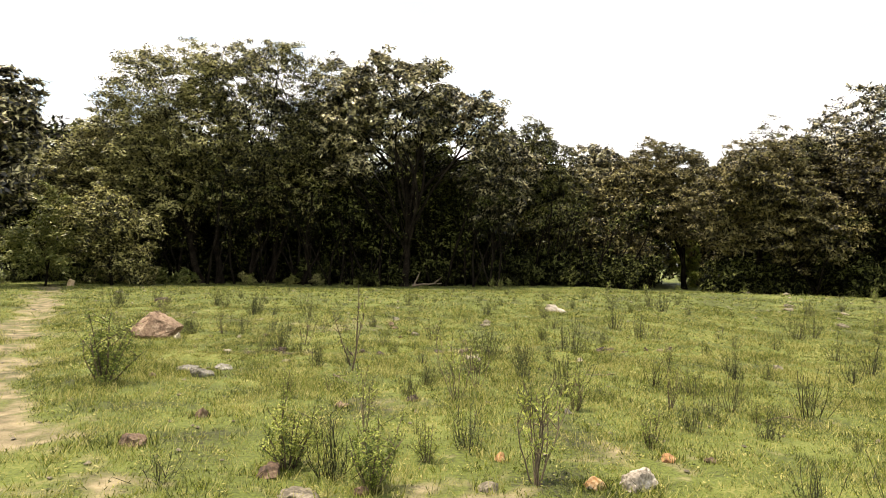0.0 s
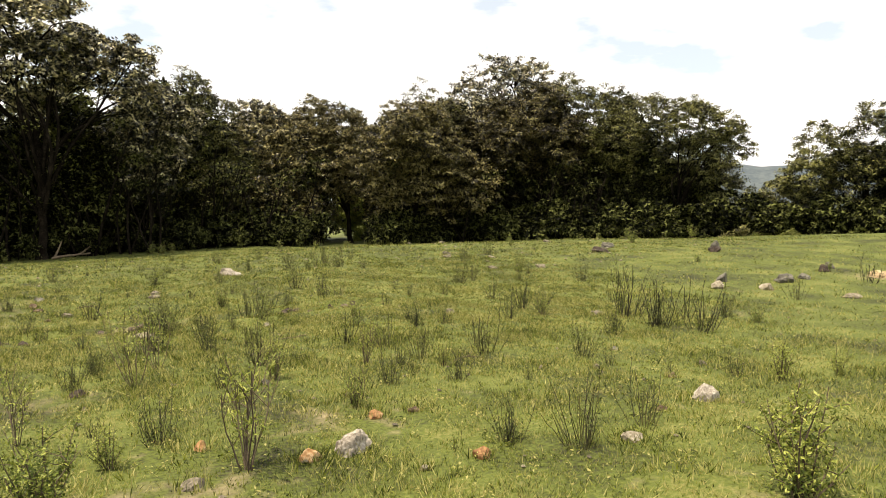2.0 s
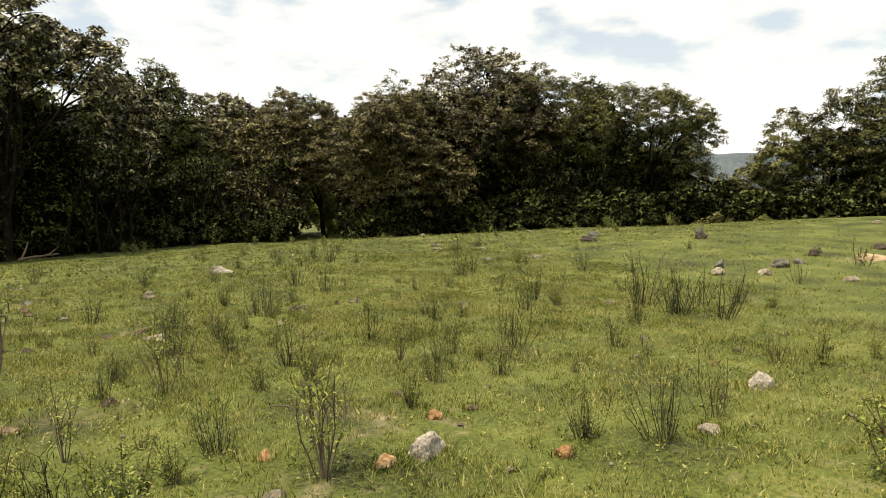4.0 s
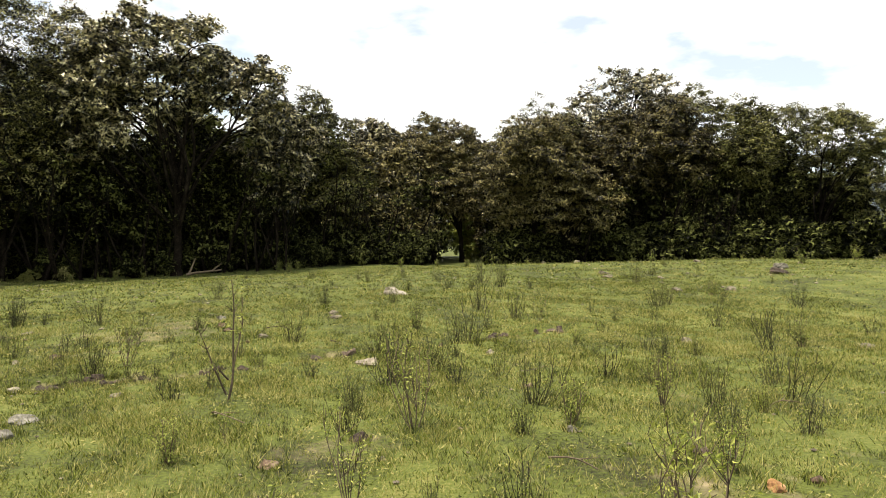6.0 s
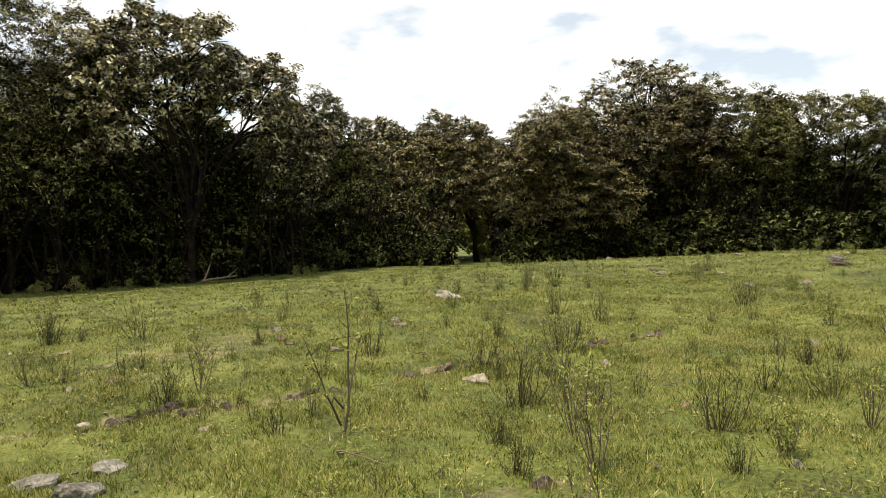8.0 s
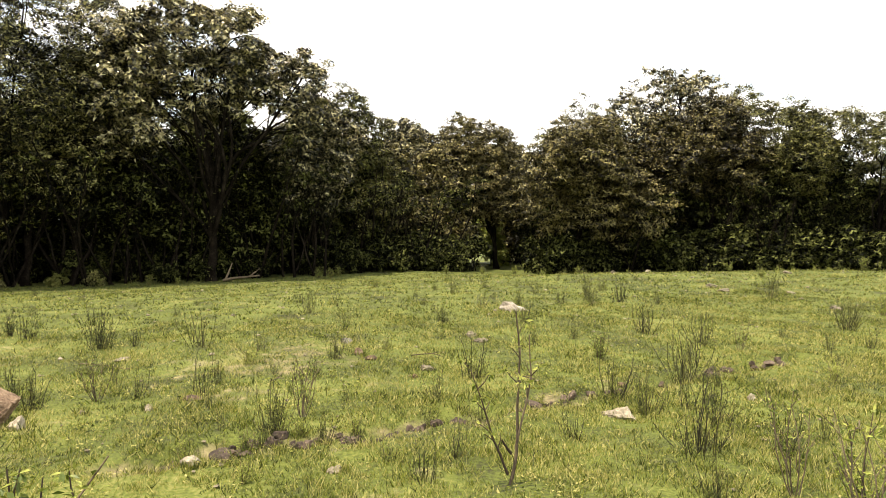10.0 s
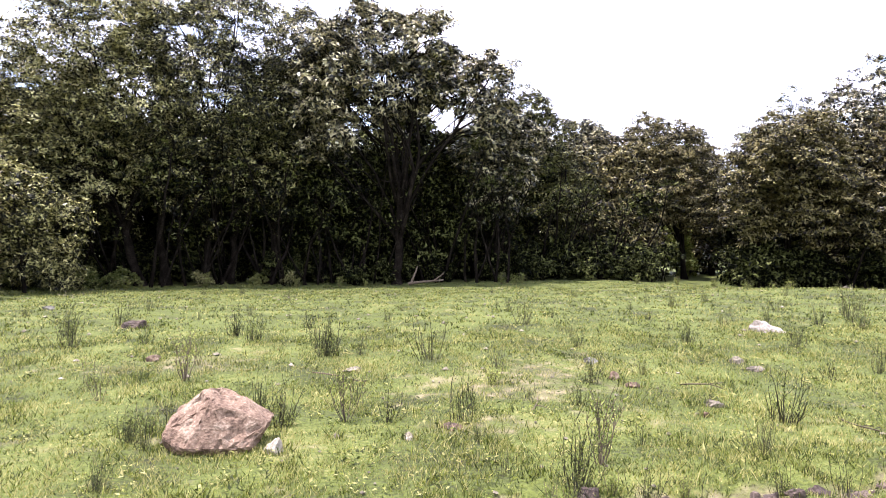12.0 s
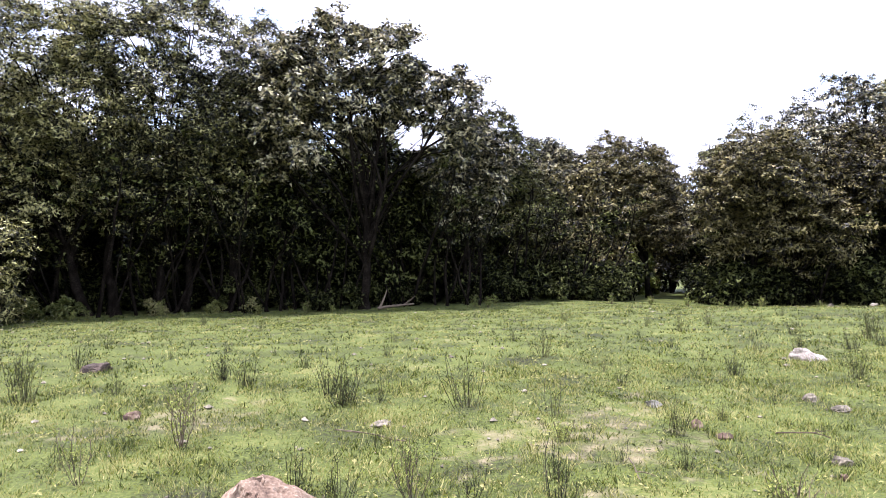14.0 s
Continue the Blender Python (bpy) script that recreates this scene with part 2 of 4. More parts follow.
def to_line(x, y, line):
    best = np.full(np.shape(x), 1e9)
    for (ax, ay), (bx, by) in zip(line, line[1:]):
        k = np.clip(((x - ax) * (bx - ax) + (y - ay) * (by - ay)) / ((bx - ax) ** 2 + (by - ay) ** 2), 0, 1)
        best = np.minimum(best, np.hypot(x - ax - k * (bx - ax), y - ay - k * (by - ay)))
    return best


def height(x, y):
    x, y = np.asarray(x, float), np.asarray(y, float)
    broad = 0.03 * np.clip(x, -25, 32) * smooth_step(4, 16, y) + 0.2 * np.exp(-(((y - 19) / 7) ** 2))
    broad = broad - 0.15 * np.exp(-(((x + 1) / 9) ** 2)) * smooth_step(26, 33, y) + 0.13 * np.exp(-(((x - 11) / 4) ** 2 + ((y - 25) / 4) ** 2)) - 0.16 * smooth_step(17, 22, x) * np.exp(-(((y - 21.5) / 5) ** 2))
    near = np.exp(-(((x - 2) / 22) ** 2 + ((y - 16) / 22) ** 2))
    bumps = (0.025 * wobble(x, y, 3, 3.5) + 0.012 * wobble(x, y, 4, 0.9)) * near
    edge = to_line(x, y, FURROW) + 0.1 * wobble(x, y, 6, 0.5)
    furrow = -0.09 * np.exp(-((edge / 0.17) ** 2)) * np.clip(0.75 + 0.6 * wobble(x, y, 5, 0.7), 0, 1.2)
    furrow = furrow + 0.05 * np.exp(-(((edge - 0.3) / 0.16) ** 2)) * np.clip(0.6 + 0.6 * wobble(x, y, 7, 0.6), 0, 1)
    fall = -0.55 * smooth_step(6, 18, x) * smooth_step(23, 31, y + 1.1 * np.maximum(0, x - 20))
    return broad + bumps + furrow + fall - 0.04 * np.exp(-((to_line(x, y, TRACK) / 0.5) ** 2))


def bareness(x, y):
    """How little grass grows: 1 on the trodden track, 0 on the sward."""
    d = to_line(x, y, TRACK) + 0.3 * wobble(x, y, 11, 1.6)
    bare = 0.44 * np.exp(-((d / 0.42) ** 2))
    bare = np.maximum(bare, 0.36 * np.exp(-(((to_line(x, y, FURROW) + 0.1 * wobble(x, y, 6, 0.5)) / 0.16) ** 2)))
    for sx, sy, r in BARE_SPOTS:
        bare = np.maximum(bare, 0.32 * np.exp(-(((x - sx) / r) ** 2 + ((y - sy) / (r * 0.7)) ** 2)))
    return bare + 0.09 * wobble(x, y, 12, 2.2) + 0.06 * wobble(x, y, 13, 0.6)


def build_ground():
    def spaced(a, b, step):
        mid = np.arange(a, b + step / 2, step)
        out = step * np.cumsum(1.22 ** np.arange(1, 42))
        out = out[out < 2600]
        return np.concatenate([(a - out)[::-1], mid, b + out])

    xs, ys = spaced(-14, 20, 0.13), spaced(1, 36, 0.13)
    X, Y = np.meshgrid(xs, ys)
    v = np.stack([X, Y, height(X, Y)], -1).reshape(-1, 3)
    w = len(xs)
    a = (np.arange(len(ys) - 1)[:, None] * w + np.arange(w - 1)).ravel()
    me = mesh_of("ground", v, np.stack([a, a + 1, a + 1 + w, a + w], 1), MEADOW, True)
    layer = me.attributes.new("bare", "FLOAT", "POINT")
    layer.data.foreach_set("value", bareness(X, Y).ravel().astype(np.float32))
    tagged(new("ground", me), "short-grazed green meadow with bare earth patches and a trodden track", "ground", kind="structure")


build_ground()


def ground_at(x, y):
    return float(height(x, y))


# ---- trees ----
GLADE = np.array([(12.2, 32.5), (18.3, 48.3)])


def limb(rng, a, b, ra, rb, sag=0.12, steps=6):
    a, b = np.array(a, float), np.array(b, float)
    k = np.linspace(0, 1, steps)[:, None]
    span = np.linalg.norm(b - a)
    bend = np.array((*rng.normal(0, 0.5, 2), rng.uniform(-0.2, 0.6))) * span * sag
    pts = a + (b - a) * k + bend * np.sin(k * np.pi) + rng.normal(0, span * 0.007, (steps, 3))
    pts[0], pts[-1] = a, b
    return pts, np.linspace(ra, rb, steps)


def crown_points(rng, lobes, sprays, density, spread=0.3, flat=0.45, ragged=0.3):
    """Leaf places: the lobes' common outer shell is set with small flat sprays of leaves, thick on top and ragged at the rim.
    sprays and density: sprays and leaves to a lobe of one metre."""
    balls = np.array(lobes, float)
    cs, outs = [], []
    for i, (x, y, z, r) in enumerate(balls):
        n = int(sprays * r * r) + 6
        aim = unit(rng.normal(0, 1, (n, 3)) + np.array((0, -0.25, 0.35)))
        swell = 1 + ragged * 0.5 * np.sin(aim[:, :1] * 5.1 + x) * np.sin(aim[:, 2:] * 4.3 + y)
        mid = np.array((x, y, z)) + aim * r * swell * np.clip(rng.normal(0.86, 0.17, (n, 1)), 0.35, 1.22)
        gap = np.linalg.norm(mid[:, None] - balls[None, :, :3], axis=2) / balls[None, :, 3]
        gap[:, i] = 9
        keep = (gap.min(1) > 0.72) | (rng.random(n) < 0.22)
        mid, aim = mid[keep], aim[keep]
        n = len(mid)
        per = max(6, int(density / sprays))
        size = spread * rng.uniform(0.55, 1.35, (n, 1, 1)) * (0.75 + 0.25 * r)
        off = unit(rng.normal(0, 1, (n, per, 3))) * rng.uniform(0.1, 1.0, (n, per, 1)) ** 0.6 * size * np.array((1, 1, flat))
        reach = np.sum(off * aim[:, None], 2, keepdims=True)
        off = off - np.array((0, 0, 0.35)) * np.maximum(reach, 0) + aim[:, None] * reach * 0.35
        cs.append((mid[:, None] + off).reshape(-1, 3))
        outs.append(np.repeat(unit(aim + np.array((0, 0, 0.5))), per, 0))
    return np.concatenate(cs), np.concatenate(outs)


def grow_tree(label, seed, feet, lobes, leaf, length, width, girth=0.2, fork=0.6, depth=0.5, sprays=56, density=3900, spread=0.27, flat=0.5, swell=1.06, fill=0.8, lift=0.0):
    """A tree: one or more trunks from the feet, a limb with its twigs to every lobe of its crown, and leaves."""
    rng = np.random.default_rng(seed)
    fx, fy = feet[0][:2]
    base = np.array((fx, fy, ground_at(fx, fy) - 0.05))
    tree = tagged(new("tree"), label, "tree")
    tree.location = base
    lobes = [(x - base[0] + rng.normal(0, 0.15), y - base[1] + rng.normal(0, depth), z - base[2] + lift, r * swell) for x, y, z, r in lobes]
    for _ in range(int(len(lobes) * fill)):
        ax, ay, az, ar = lobes[rng.integers(len(lobes))]
        near = sorted(lobes, key=lambda q: (q[0] - ax) ** 2 + (q[1] - ay) ** 2 + (q[2] - az) ** 2)[1:5]
        bx, by, bz, br = near[rng.integers(len(near))]
        k = rng.uniform(0.35, 0.65)
        lobes.append((ax + (bx - ax) * k, ay + (by - ay) * k + rng.uniform(-0.1, 0.9), az + (bz - az) * k - rng.uniform(0, 0.25), (ar + br) / 2 * rng.uniform(0.7, 0.95)))
    top = max(z for *_, z, r in lobes)
    leaders = []
    for tx, ty, lean in feet:
        foot = np.array((tx - base[0], ty - base[1], ground_at(tx, ty) - 0.05 - base[2]))
        end = foot + np.array((lean, rng.normal(0, 0.3), top * fork * rng.uniform(0.85, 1.15)))
        pts, rad = limb(rng, foot, end, girth, girth * 0.4, 0.05, 12)
        rad[0] *= 1.5
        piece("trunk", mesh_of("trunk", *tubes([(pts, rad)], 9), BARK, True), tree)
        leaders.append((pts, rad))
    for x, y, z, r in lobes:
        goal = np.array((x, y, z))
        line, thick = min(leaders, key=lambda q: np.hypot(*(q[0][-1] - goal)[:2]))
        i = int(np.argmin(np.abs(line[:, 2] - max(0.2 * top, z * rng.uniform(0.22, 0.42)))))
        pts, rad = limb(rng, line[i], goal, thick[i] * 0.6, girth * 0.14, 0.2, 8)
        k = np.linspace(0, 1, len(pts))[:, None]
        pts = pts + (goal - line[i]) * np.array((-0.55, -0.55, 0.25)) * k * (1 - k)
        limbs = [(pts, rad)]
        for _ in range(6):
            start = pts[rng.integers(3, 8)]
            tip = goal + unit(rng.normal(0, 1, 3) + np.array((0, 0, 0.3))) * r * 0.85
            limbs.append(limb(rng, start, tip, girth * 0.15, girth * 0.04, 0.14, 5))
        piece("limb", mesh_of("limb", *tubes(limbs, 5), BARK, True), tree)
    c, o = crown_points(rng, lobes, sprays, density, spread, flat)
    c[:, 2] = np.maximum(c[:, 2], 0.1)
    piece("crown", mesh_of("crown", *leaves(rng, c, o, length, width, wild=0.5, folded=False), leaf), tree)
    return tree


FEATHERY = "tall spreading tree with fine olive foliage"
# the two broad feathery trees
grow_tree(FEATHERY + ", leaning forked trunks", 1, [(-10.4, 34.6, -2.0), (-9.6, 35.0, 0.2)],
          [(-14.2, 33.8, 7.1, 1.8), (-12.8, 34.4, 9.1, 1.8), (-11.2, 35.0, 9.9, 1.6), (-15.1, 33.4, 5.7, 1.7), (-13.2, 34.3, 6.4, 2.0), (-10.9, 35.1, 7.2, 2.3), (-14.4, 33.7, 4.2, 1.7), (-12.0, 34.7, 4.4, 2.0), (-16.3, 33.4, 4.6, 1.5)],
          FINE_LEAF, 0.145, 0.062, 0.19, lift=-0.6)
grow_tree(FEATHERY + ", rounded crown", 2, [(-8.3, 35.2, 0.3), (-7.4, 36.0, 0.6), (-5.8, 36.4, 0.3)],
          [(-9.3, 35.6, 9.8, 1.7), (-7.2, 36.1, 10.1, 1.5), (-5.2, 36.5, 10.1, 1.5), (-3.6, 36.6, 9.2, 1.3), (-8.4, 35.9, 7.5, 2.3), (-6.0, 36.4, 7.4, 2.0), (-9.0, 35.7, 4.7, 2.0), (-6.4, 36.3, 4.8, 1.7), (-4.2, 36.6, 7.6, 1.4)],
          FINE_LEAF, 0.145, 0.062, 0.17, lift=-0.3)
# the large-leaved oak and its smaller neighbour
grow_tree("large-leaved oak with an open domed crown and dark forked trunk", 3, [(-0.7, 35.3, -0.2)],
          [(-0.4, 35.4, 9.4, 1.3), (-2.1, 35.4, 9.8, 1.3), (-3.4, 35.2, 8.8, 1.3), (-4.0, 35.2, 7.2, 1.2), (1.2, 35.4, 8.8, 1.2), (2.8, 35.4, 8.2, 1.1), (-1.8, 35.4, 8.0, 1.4), (0.2, 35.4, 8.1, 1.2), (-3.3, 35.3, 6.0, 0.9), (-1.4, 35.6, 6.5, 0.7), (-4.3, 35.2, 5.4, 0.8), (3.0, 35.3, 7.0, 0.8), (1.7, 35.7, 7.8, 0.8), (2.6, 35.5, 6.2, 0.6)],
          OAK_LEAF, 0.18, 0.105, 0.2, 0.62, 0.4, 42, 2700, 0.26, 0.6, fill=0.35, lift=0.05)
grow_tree("smaller large-leaved oak beside the domed oak", 4, [(3.9, 37.0, 0.2)],
          [(3.8, 37.3, 6.7, 1.2), (5.0, 37.1, 6.1, 1.0), (3.3, 37.3, 5.2, 1.2), (4.5, 37.2, 4.6, 1.2), (4.0, 37.3, 3.2, 1.1)],
          OAK_LEAF, 0.18, 0.105, 0.12, 0.6, 0.4, 40, 2600, lift=0.1)
# the lower trees along the middle of the wood
MIDDLE = "mid-height woodland tree with dense brownish-green foliage"
grow_tree(MIDDLE, 5, [(6.6, 40.2, 0.2), (7.6, 40.6, 0.3)],
          [(6.3, 41.0, 8.0, 1.1), (7.6, 40.8, 7.3, 1.0), (6.9, 40.9, 5.7, 1.5), (5.6, 41.1, 4.0, 1.5), (8.2, 40.7, 4.7, 1.5), (7.0, 40.6, 3.2, 1.4)],
          OLIVE_LEAF, 0.145, 0.062, 0.13)
grow_tree(MIDDLE, 6, [(10.9, 43.6, 0.2)],
          [(10.4, 44.3, 7.8, 1.1), (11.6, 44.0, 6.9, 1.1), (11.0, 44.1, 5.1, 1.6), (10.2, 43.8, 3.6, 1.5), (12.0, 43.8, 3.4, 1.4), (9.0, 43.0, 5.6, 1.3)],
          OAK_LEAF, 0.21, 0.115, 0.13, density=2200, sprays=36)
grow_tree(MIDDLE + " and a broad rounded top", 7, [(14.6, 44.4, 0.2), (16.6, 44.2, -0.2)],
          [(14.9, 45.1, 8.1, 1.5), (13.8, 45.4, 7.2, 1.5), (16.4, 44.5, 7.6, 1.4), (17.4, 44.2, 6.5, 1.3), (15.2, 45.0, 5.4, 2.1), (13.2, 45.6, 4.2, 1.7), (17.1, 44.2, 4.4, 1.5)],
          BROWN_LEAF, 0.17, 0.075, 0.16, lift=-0.3)
grow_tree("wide low tree with layered brownish foliage sweeping to the grass", 8, [(17.2, 36.0, 0.2), (18.6, 35.4, 0.1), (16.3, 36.6, -0.2)],
          [(16.8, 35.6, 5.6, 1.6), (15.7, 36.2, 4.5, 1.4), (18.0, 35.1, 5.0, 1.6), (16.0, 36.0, 2.7, 1.3), (19.1, 34.4, 3.7, 1.4), (17.6, 35.3, 3.1, 1.6), (18.7, 34.7, 2.3, 1.1), (20.0, 33.9, 2.9, 1.3)],
          BROWN_LEAF, 0.17, 0.075, 0.14, 0.5, 0.6, 48, 3900, 0.34, 0.3, lift=0.5)
grow_tree("slender tree with a thin feathery top above its neighbours", 9, [(19.3, 37.9, 0.0)],
          [(18.9, 38.0, 8.4, 0.8), (19.6, 37.6, 7.1, 1.0), (18.8, 37.8, 6.3, 1.0), (17.7, 38.5, 6.9, 1.1), (16.9, 38.9, 6.2, 1.1), (20.6, 37.4, 7.6, 1.0)],
          OLIVE_LEAF, 0.145, 0.062, 0.08, 0.75, 0.5, 26, 1000, lift=0.35)
grow_tree("tall dark tree with a rounded open top above the wood", 10, [(24.6, 38.8, 0.0)],
          [(24.0, 38.8, 10.7, 1.0), (25.5, 37.8, 10.8, 1.0), (26.4, 37.2, 10.6, 0.8), (23.1, 39.4, 9.6, 1.1), (24.9, 38.2, 9.1, 1.7), (22.2, 39.9, 8.9, 1.1), (24.2, 38.4, 7.8, 1.6), (22.8, 39.2, 7.4, 1.5), (26.0, 37.4, 8.7, 1.4)],
          OAK_LEAF, 0.19, 0.1, 0.16, 0.75, 0.8, 26, 1000, spread=0.26, fill=0.4)
grow_tree(MIDDLE + " close to the meadow", 11, [(22.6, 36.8, 0.2), (25.0, 35.4, 0.2)],
          [(20.6, 38.5, 6.5, 1.6), (22.9, 37.1, 6.5, 1.7), (25.2, 35.6, 7.5, 1.7), (26.8, 35.6, 5.0, 1.7), (24.2, 37.6, 4.4, 1.5), (21.4, 38.6, 4.4, 1.5), (22.6, 35.2, 5.6, 1.5), (25.6, 33.6, 5.8, 1.5)],
          BROWN_LEAF, 0.17, 0.075, 0.16, lift=0.35)
grow_tree(MIDDLE, 12, [(28.6, 34.2, 0.2)],
          [(27.4, 35.1, 7.9, 1.6), (29.0, 33.7, 7.2, 1.6), (30.4, 32.3, 6.8, 1.4), (30.1, 34.1, 4.8, 1.6), (28.2, 31.6, 5.6, 1.5)],
          OLIVE_LEAF, 0.145, 0.062, 0.15, lift=0.6)
grow_tree(MIDDLE + " with a drooping outer bough", 13, [(31.4, 30.0, 0.2)],
          [(30.7, 30.7, 6.7, 1.3), (31.9, 29.3, 6.7, 1.2), (32.9, 28.1, 6.6, 0.8), (31.8, 30.9, 4.8, 1.4), (32.7, 28.7, 4.2, 1.3), (33.4, 28.3, 5.4, 0.9), (33.1, 28.6, 3.2, 1.2)],
          OLIVE_LEAF, 0.145, 0.062, 0.13, lift=0.1)
ROUNDED = "rounded low tree with soft olive foliage beyond the stones"
grow_tree(ROUNDED, 14, [(32.0, 22.6, 0.0)], [(31.9, 22.7, 4.4, 1.1), (31.4, 23.4, 3.2, 0.9), (32.2, 22.3, 2.6, 1.3), (32.7, 21.4, 3.4, 0.9), (31.6, 23.8, 1.8, 0.9)],
          OLIVE_LEAF, 0.145, 0.062, 0.1, density=3700, lift=0.4)
grow_tree(ROUNDED, 15, [(33.2, 20.4, 0.0)], [(33.3, 20.4, 5.0, 1.2), (32.9, 21.0, 3.7, 1.1), (33.5, 19.9, 2.8, 1.4), (33.0, 20.8, 1.8, 0.9)],
          OLIVE_LEAF, 0.145, 0.062, 0.1, density=3700, lift=0.4)
grow_tree("small bushy tree filling the gap beside the wood", 22, [(33.2, 25.4, 0.0)], [(33.2, 25.4, 2.5, 1.0), (33.0, 26.5, 2.1, 0.9), (33.1, 24.3, 2.3, 0.9), (33.2, 25.4, 1.1, 1.0), (33.0, 26.4, 0.8, 0.8)],
          OLIVE_LEAF, 0.145, 0.062, 0.07)
grow_tree("tallest rounded low tree with soft olive foliage", 16, [(32.6, 17.2, 0.0)], [(32.6, 17.4, 5.7, 1.3), (32.9, 16.7, 4.6, 1.5), (32.3, 18.0, 3.7, 1.3), (32.8, 17.0, 2.4, 1.5), (33.2, 15.2, 5.4, 1.5), (33.2, 15.0, 3.2, 1.5)],
          OLIVE_LEAF, 0.145, 0.062, 0.12, density=3700, lift=0.3)
# Added for the bright column in the gap; its sunlight is in the leaf colour.
grow_tree("pale weeping tree added in the wood's gap, sunlight put into its leaf colour", 21, [(18.2, 48.3, 0.0)],
          [(18.2, 48.3, 2.6, 0.8), (18.0, 48.2, 1.6, 0.8), (18.5, 48.2, 0.7, 0.8), (18.2, 48.2, 3.3, 0.6)],
          WEED_LEAF, 0.17, 0.075, 0.06, 0.5, 0.3, flat=1.1, spread=0.2)
# by the end of the track
grow_tree("large-leaved oak beside the end of the track", 17, [(-16.2, 27.0, 0.2)],
          [(-15.4, 27.0, 6.6, 1.0), (-14.9, 27.4, 6.1, 0.7), (-15.9, 26.7, 5.5, 1.5), (-15.0, 27.4, 4.4, 1.1), (-16.2, 26.7, 3.4, 1.5), (-15.6, 27.2, 2.5, 1.0), (-17.0, 26.1, 6.1, 1.5), (-17.6, 26.0, 4.0, 1.6)],
          OAK_LEAF, 0.21, 0.115, 0.16, density=2200, sprays=36, lift=0.2)
grow_tree("low rounded tree with sunlit pale leaves under the feathery tree", 18, [(-12.6, 30.2, 0.0)],
          [(-12.7, 30.2, 2.6, 1.0), (-13.4, 29.9, 2.0, 0.9), (-12.1, 30.5, 1.9, 0.9), (-12.7, 30.3, 1.2, 0.8), (-12.7, 30.2, 0.6, 0.8), (-13.4, 30.0, 0.8, 0.8), (-12.0, 30.5, 0.7, 0.7)],
          FINE_LEAF, 0.14, 0.065, 0.07, 0.4, 0.4, density=2300)
grow_tree("bushy young tree by the track's end", 19, [(-15.2, 30.0, 0.0)],
          [(-15.0, 30.2, 2.0, 0.9), (-15.7, 29.9, 1.3, 0.9), (-14.4, 30.5, 1.0, 0.8), (-15.2, 30.2, 2.8, 0.7), (-16.2, 29.7, 0.7, 0.8)],
          SUNLIT_LEAF, 0.14, 0.065, 0.05, 0.4, 0.4, density=2300)
# a tree close by whose bough tips hang in from the side
grow_tree("nearby tree whose low boughs hang over the meadow", 20, [(13.0, 2.6, 0.0)],
          [(9.2, 5.85, 3.67, 0.34), (9.2, 5.85, 3.06, 0.32), (9.2, 5.8, 4.05, 0.34), (11.6, 3.6, 4.4, 1.0), (13.2, 2.6, 5.8, 1.6), (12.6, 3.0, 5.2, 1.2), (14.6, 2.0, 4.8, 1.5), (13.0, 1.6, 4.6, 1.4)],
          OAK_LEAF, 0.17, 0.07, 0.16, 0.6, 0.05, density=900, spread=0.12, fill=0.0)


# ---- the wood behind: trees in depth, most with shade put into the leaf colour ----
def wood_tree(seed, leaf, low, label, group):
    """A tree of the wood's depth, whose crown begins at the height low."""
    rng = np.random.default_rng(seed)
    tree = tagged(new("tree"), label, "tree", group)
    lobes = [(rng.normal(0, 1.0), rng.normal(0, 0.9), low + (6.9 - low) * k, rng.uniform(1.2, 1.7) * (1.15 - 0.45 * k)) for k in np.linspace(0.0, 1, 9)]
    trunk = [limb(rng, (0, 0, -0.1), (0.15, 0.1, 4.6), 0.15, 0.07, 0.06, 7), limb(rng, (0.5, 0.2, -0.1), (1.2, 0.1, 4.3), 0.09, 0.05, 0.08, 7), limb(rng, (-0.3, 0.1, -0.1), (-1.0, 0.2, 4.0), 0.07, 0.04, 0.1, 7)]
    arms = [limb(rng, (0.15, 0.1, rng.uniform(1.8, 4.2)), (x, y, z), 0.05, 0.02, 0.15) for x, y, z, r in lobes]
    for t in trunk:
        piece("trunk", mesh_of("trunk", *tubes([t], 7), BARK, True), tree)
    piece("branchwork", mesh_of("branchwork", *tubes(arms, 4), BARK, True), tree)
    c, o = crown_points(rng, lobes, 26, 760, 0.42)
    piece("crown", mesh_of("crown", *leaves(rng, c, o, 0.27, 0.14, folded=False), leaf), tree)
    return tree


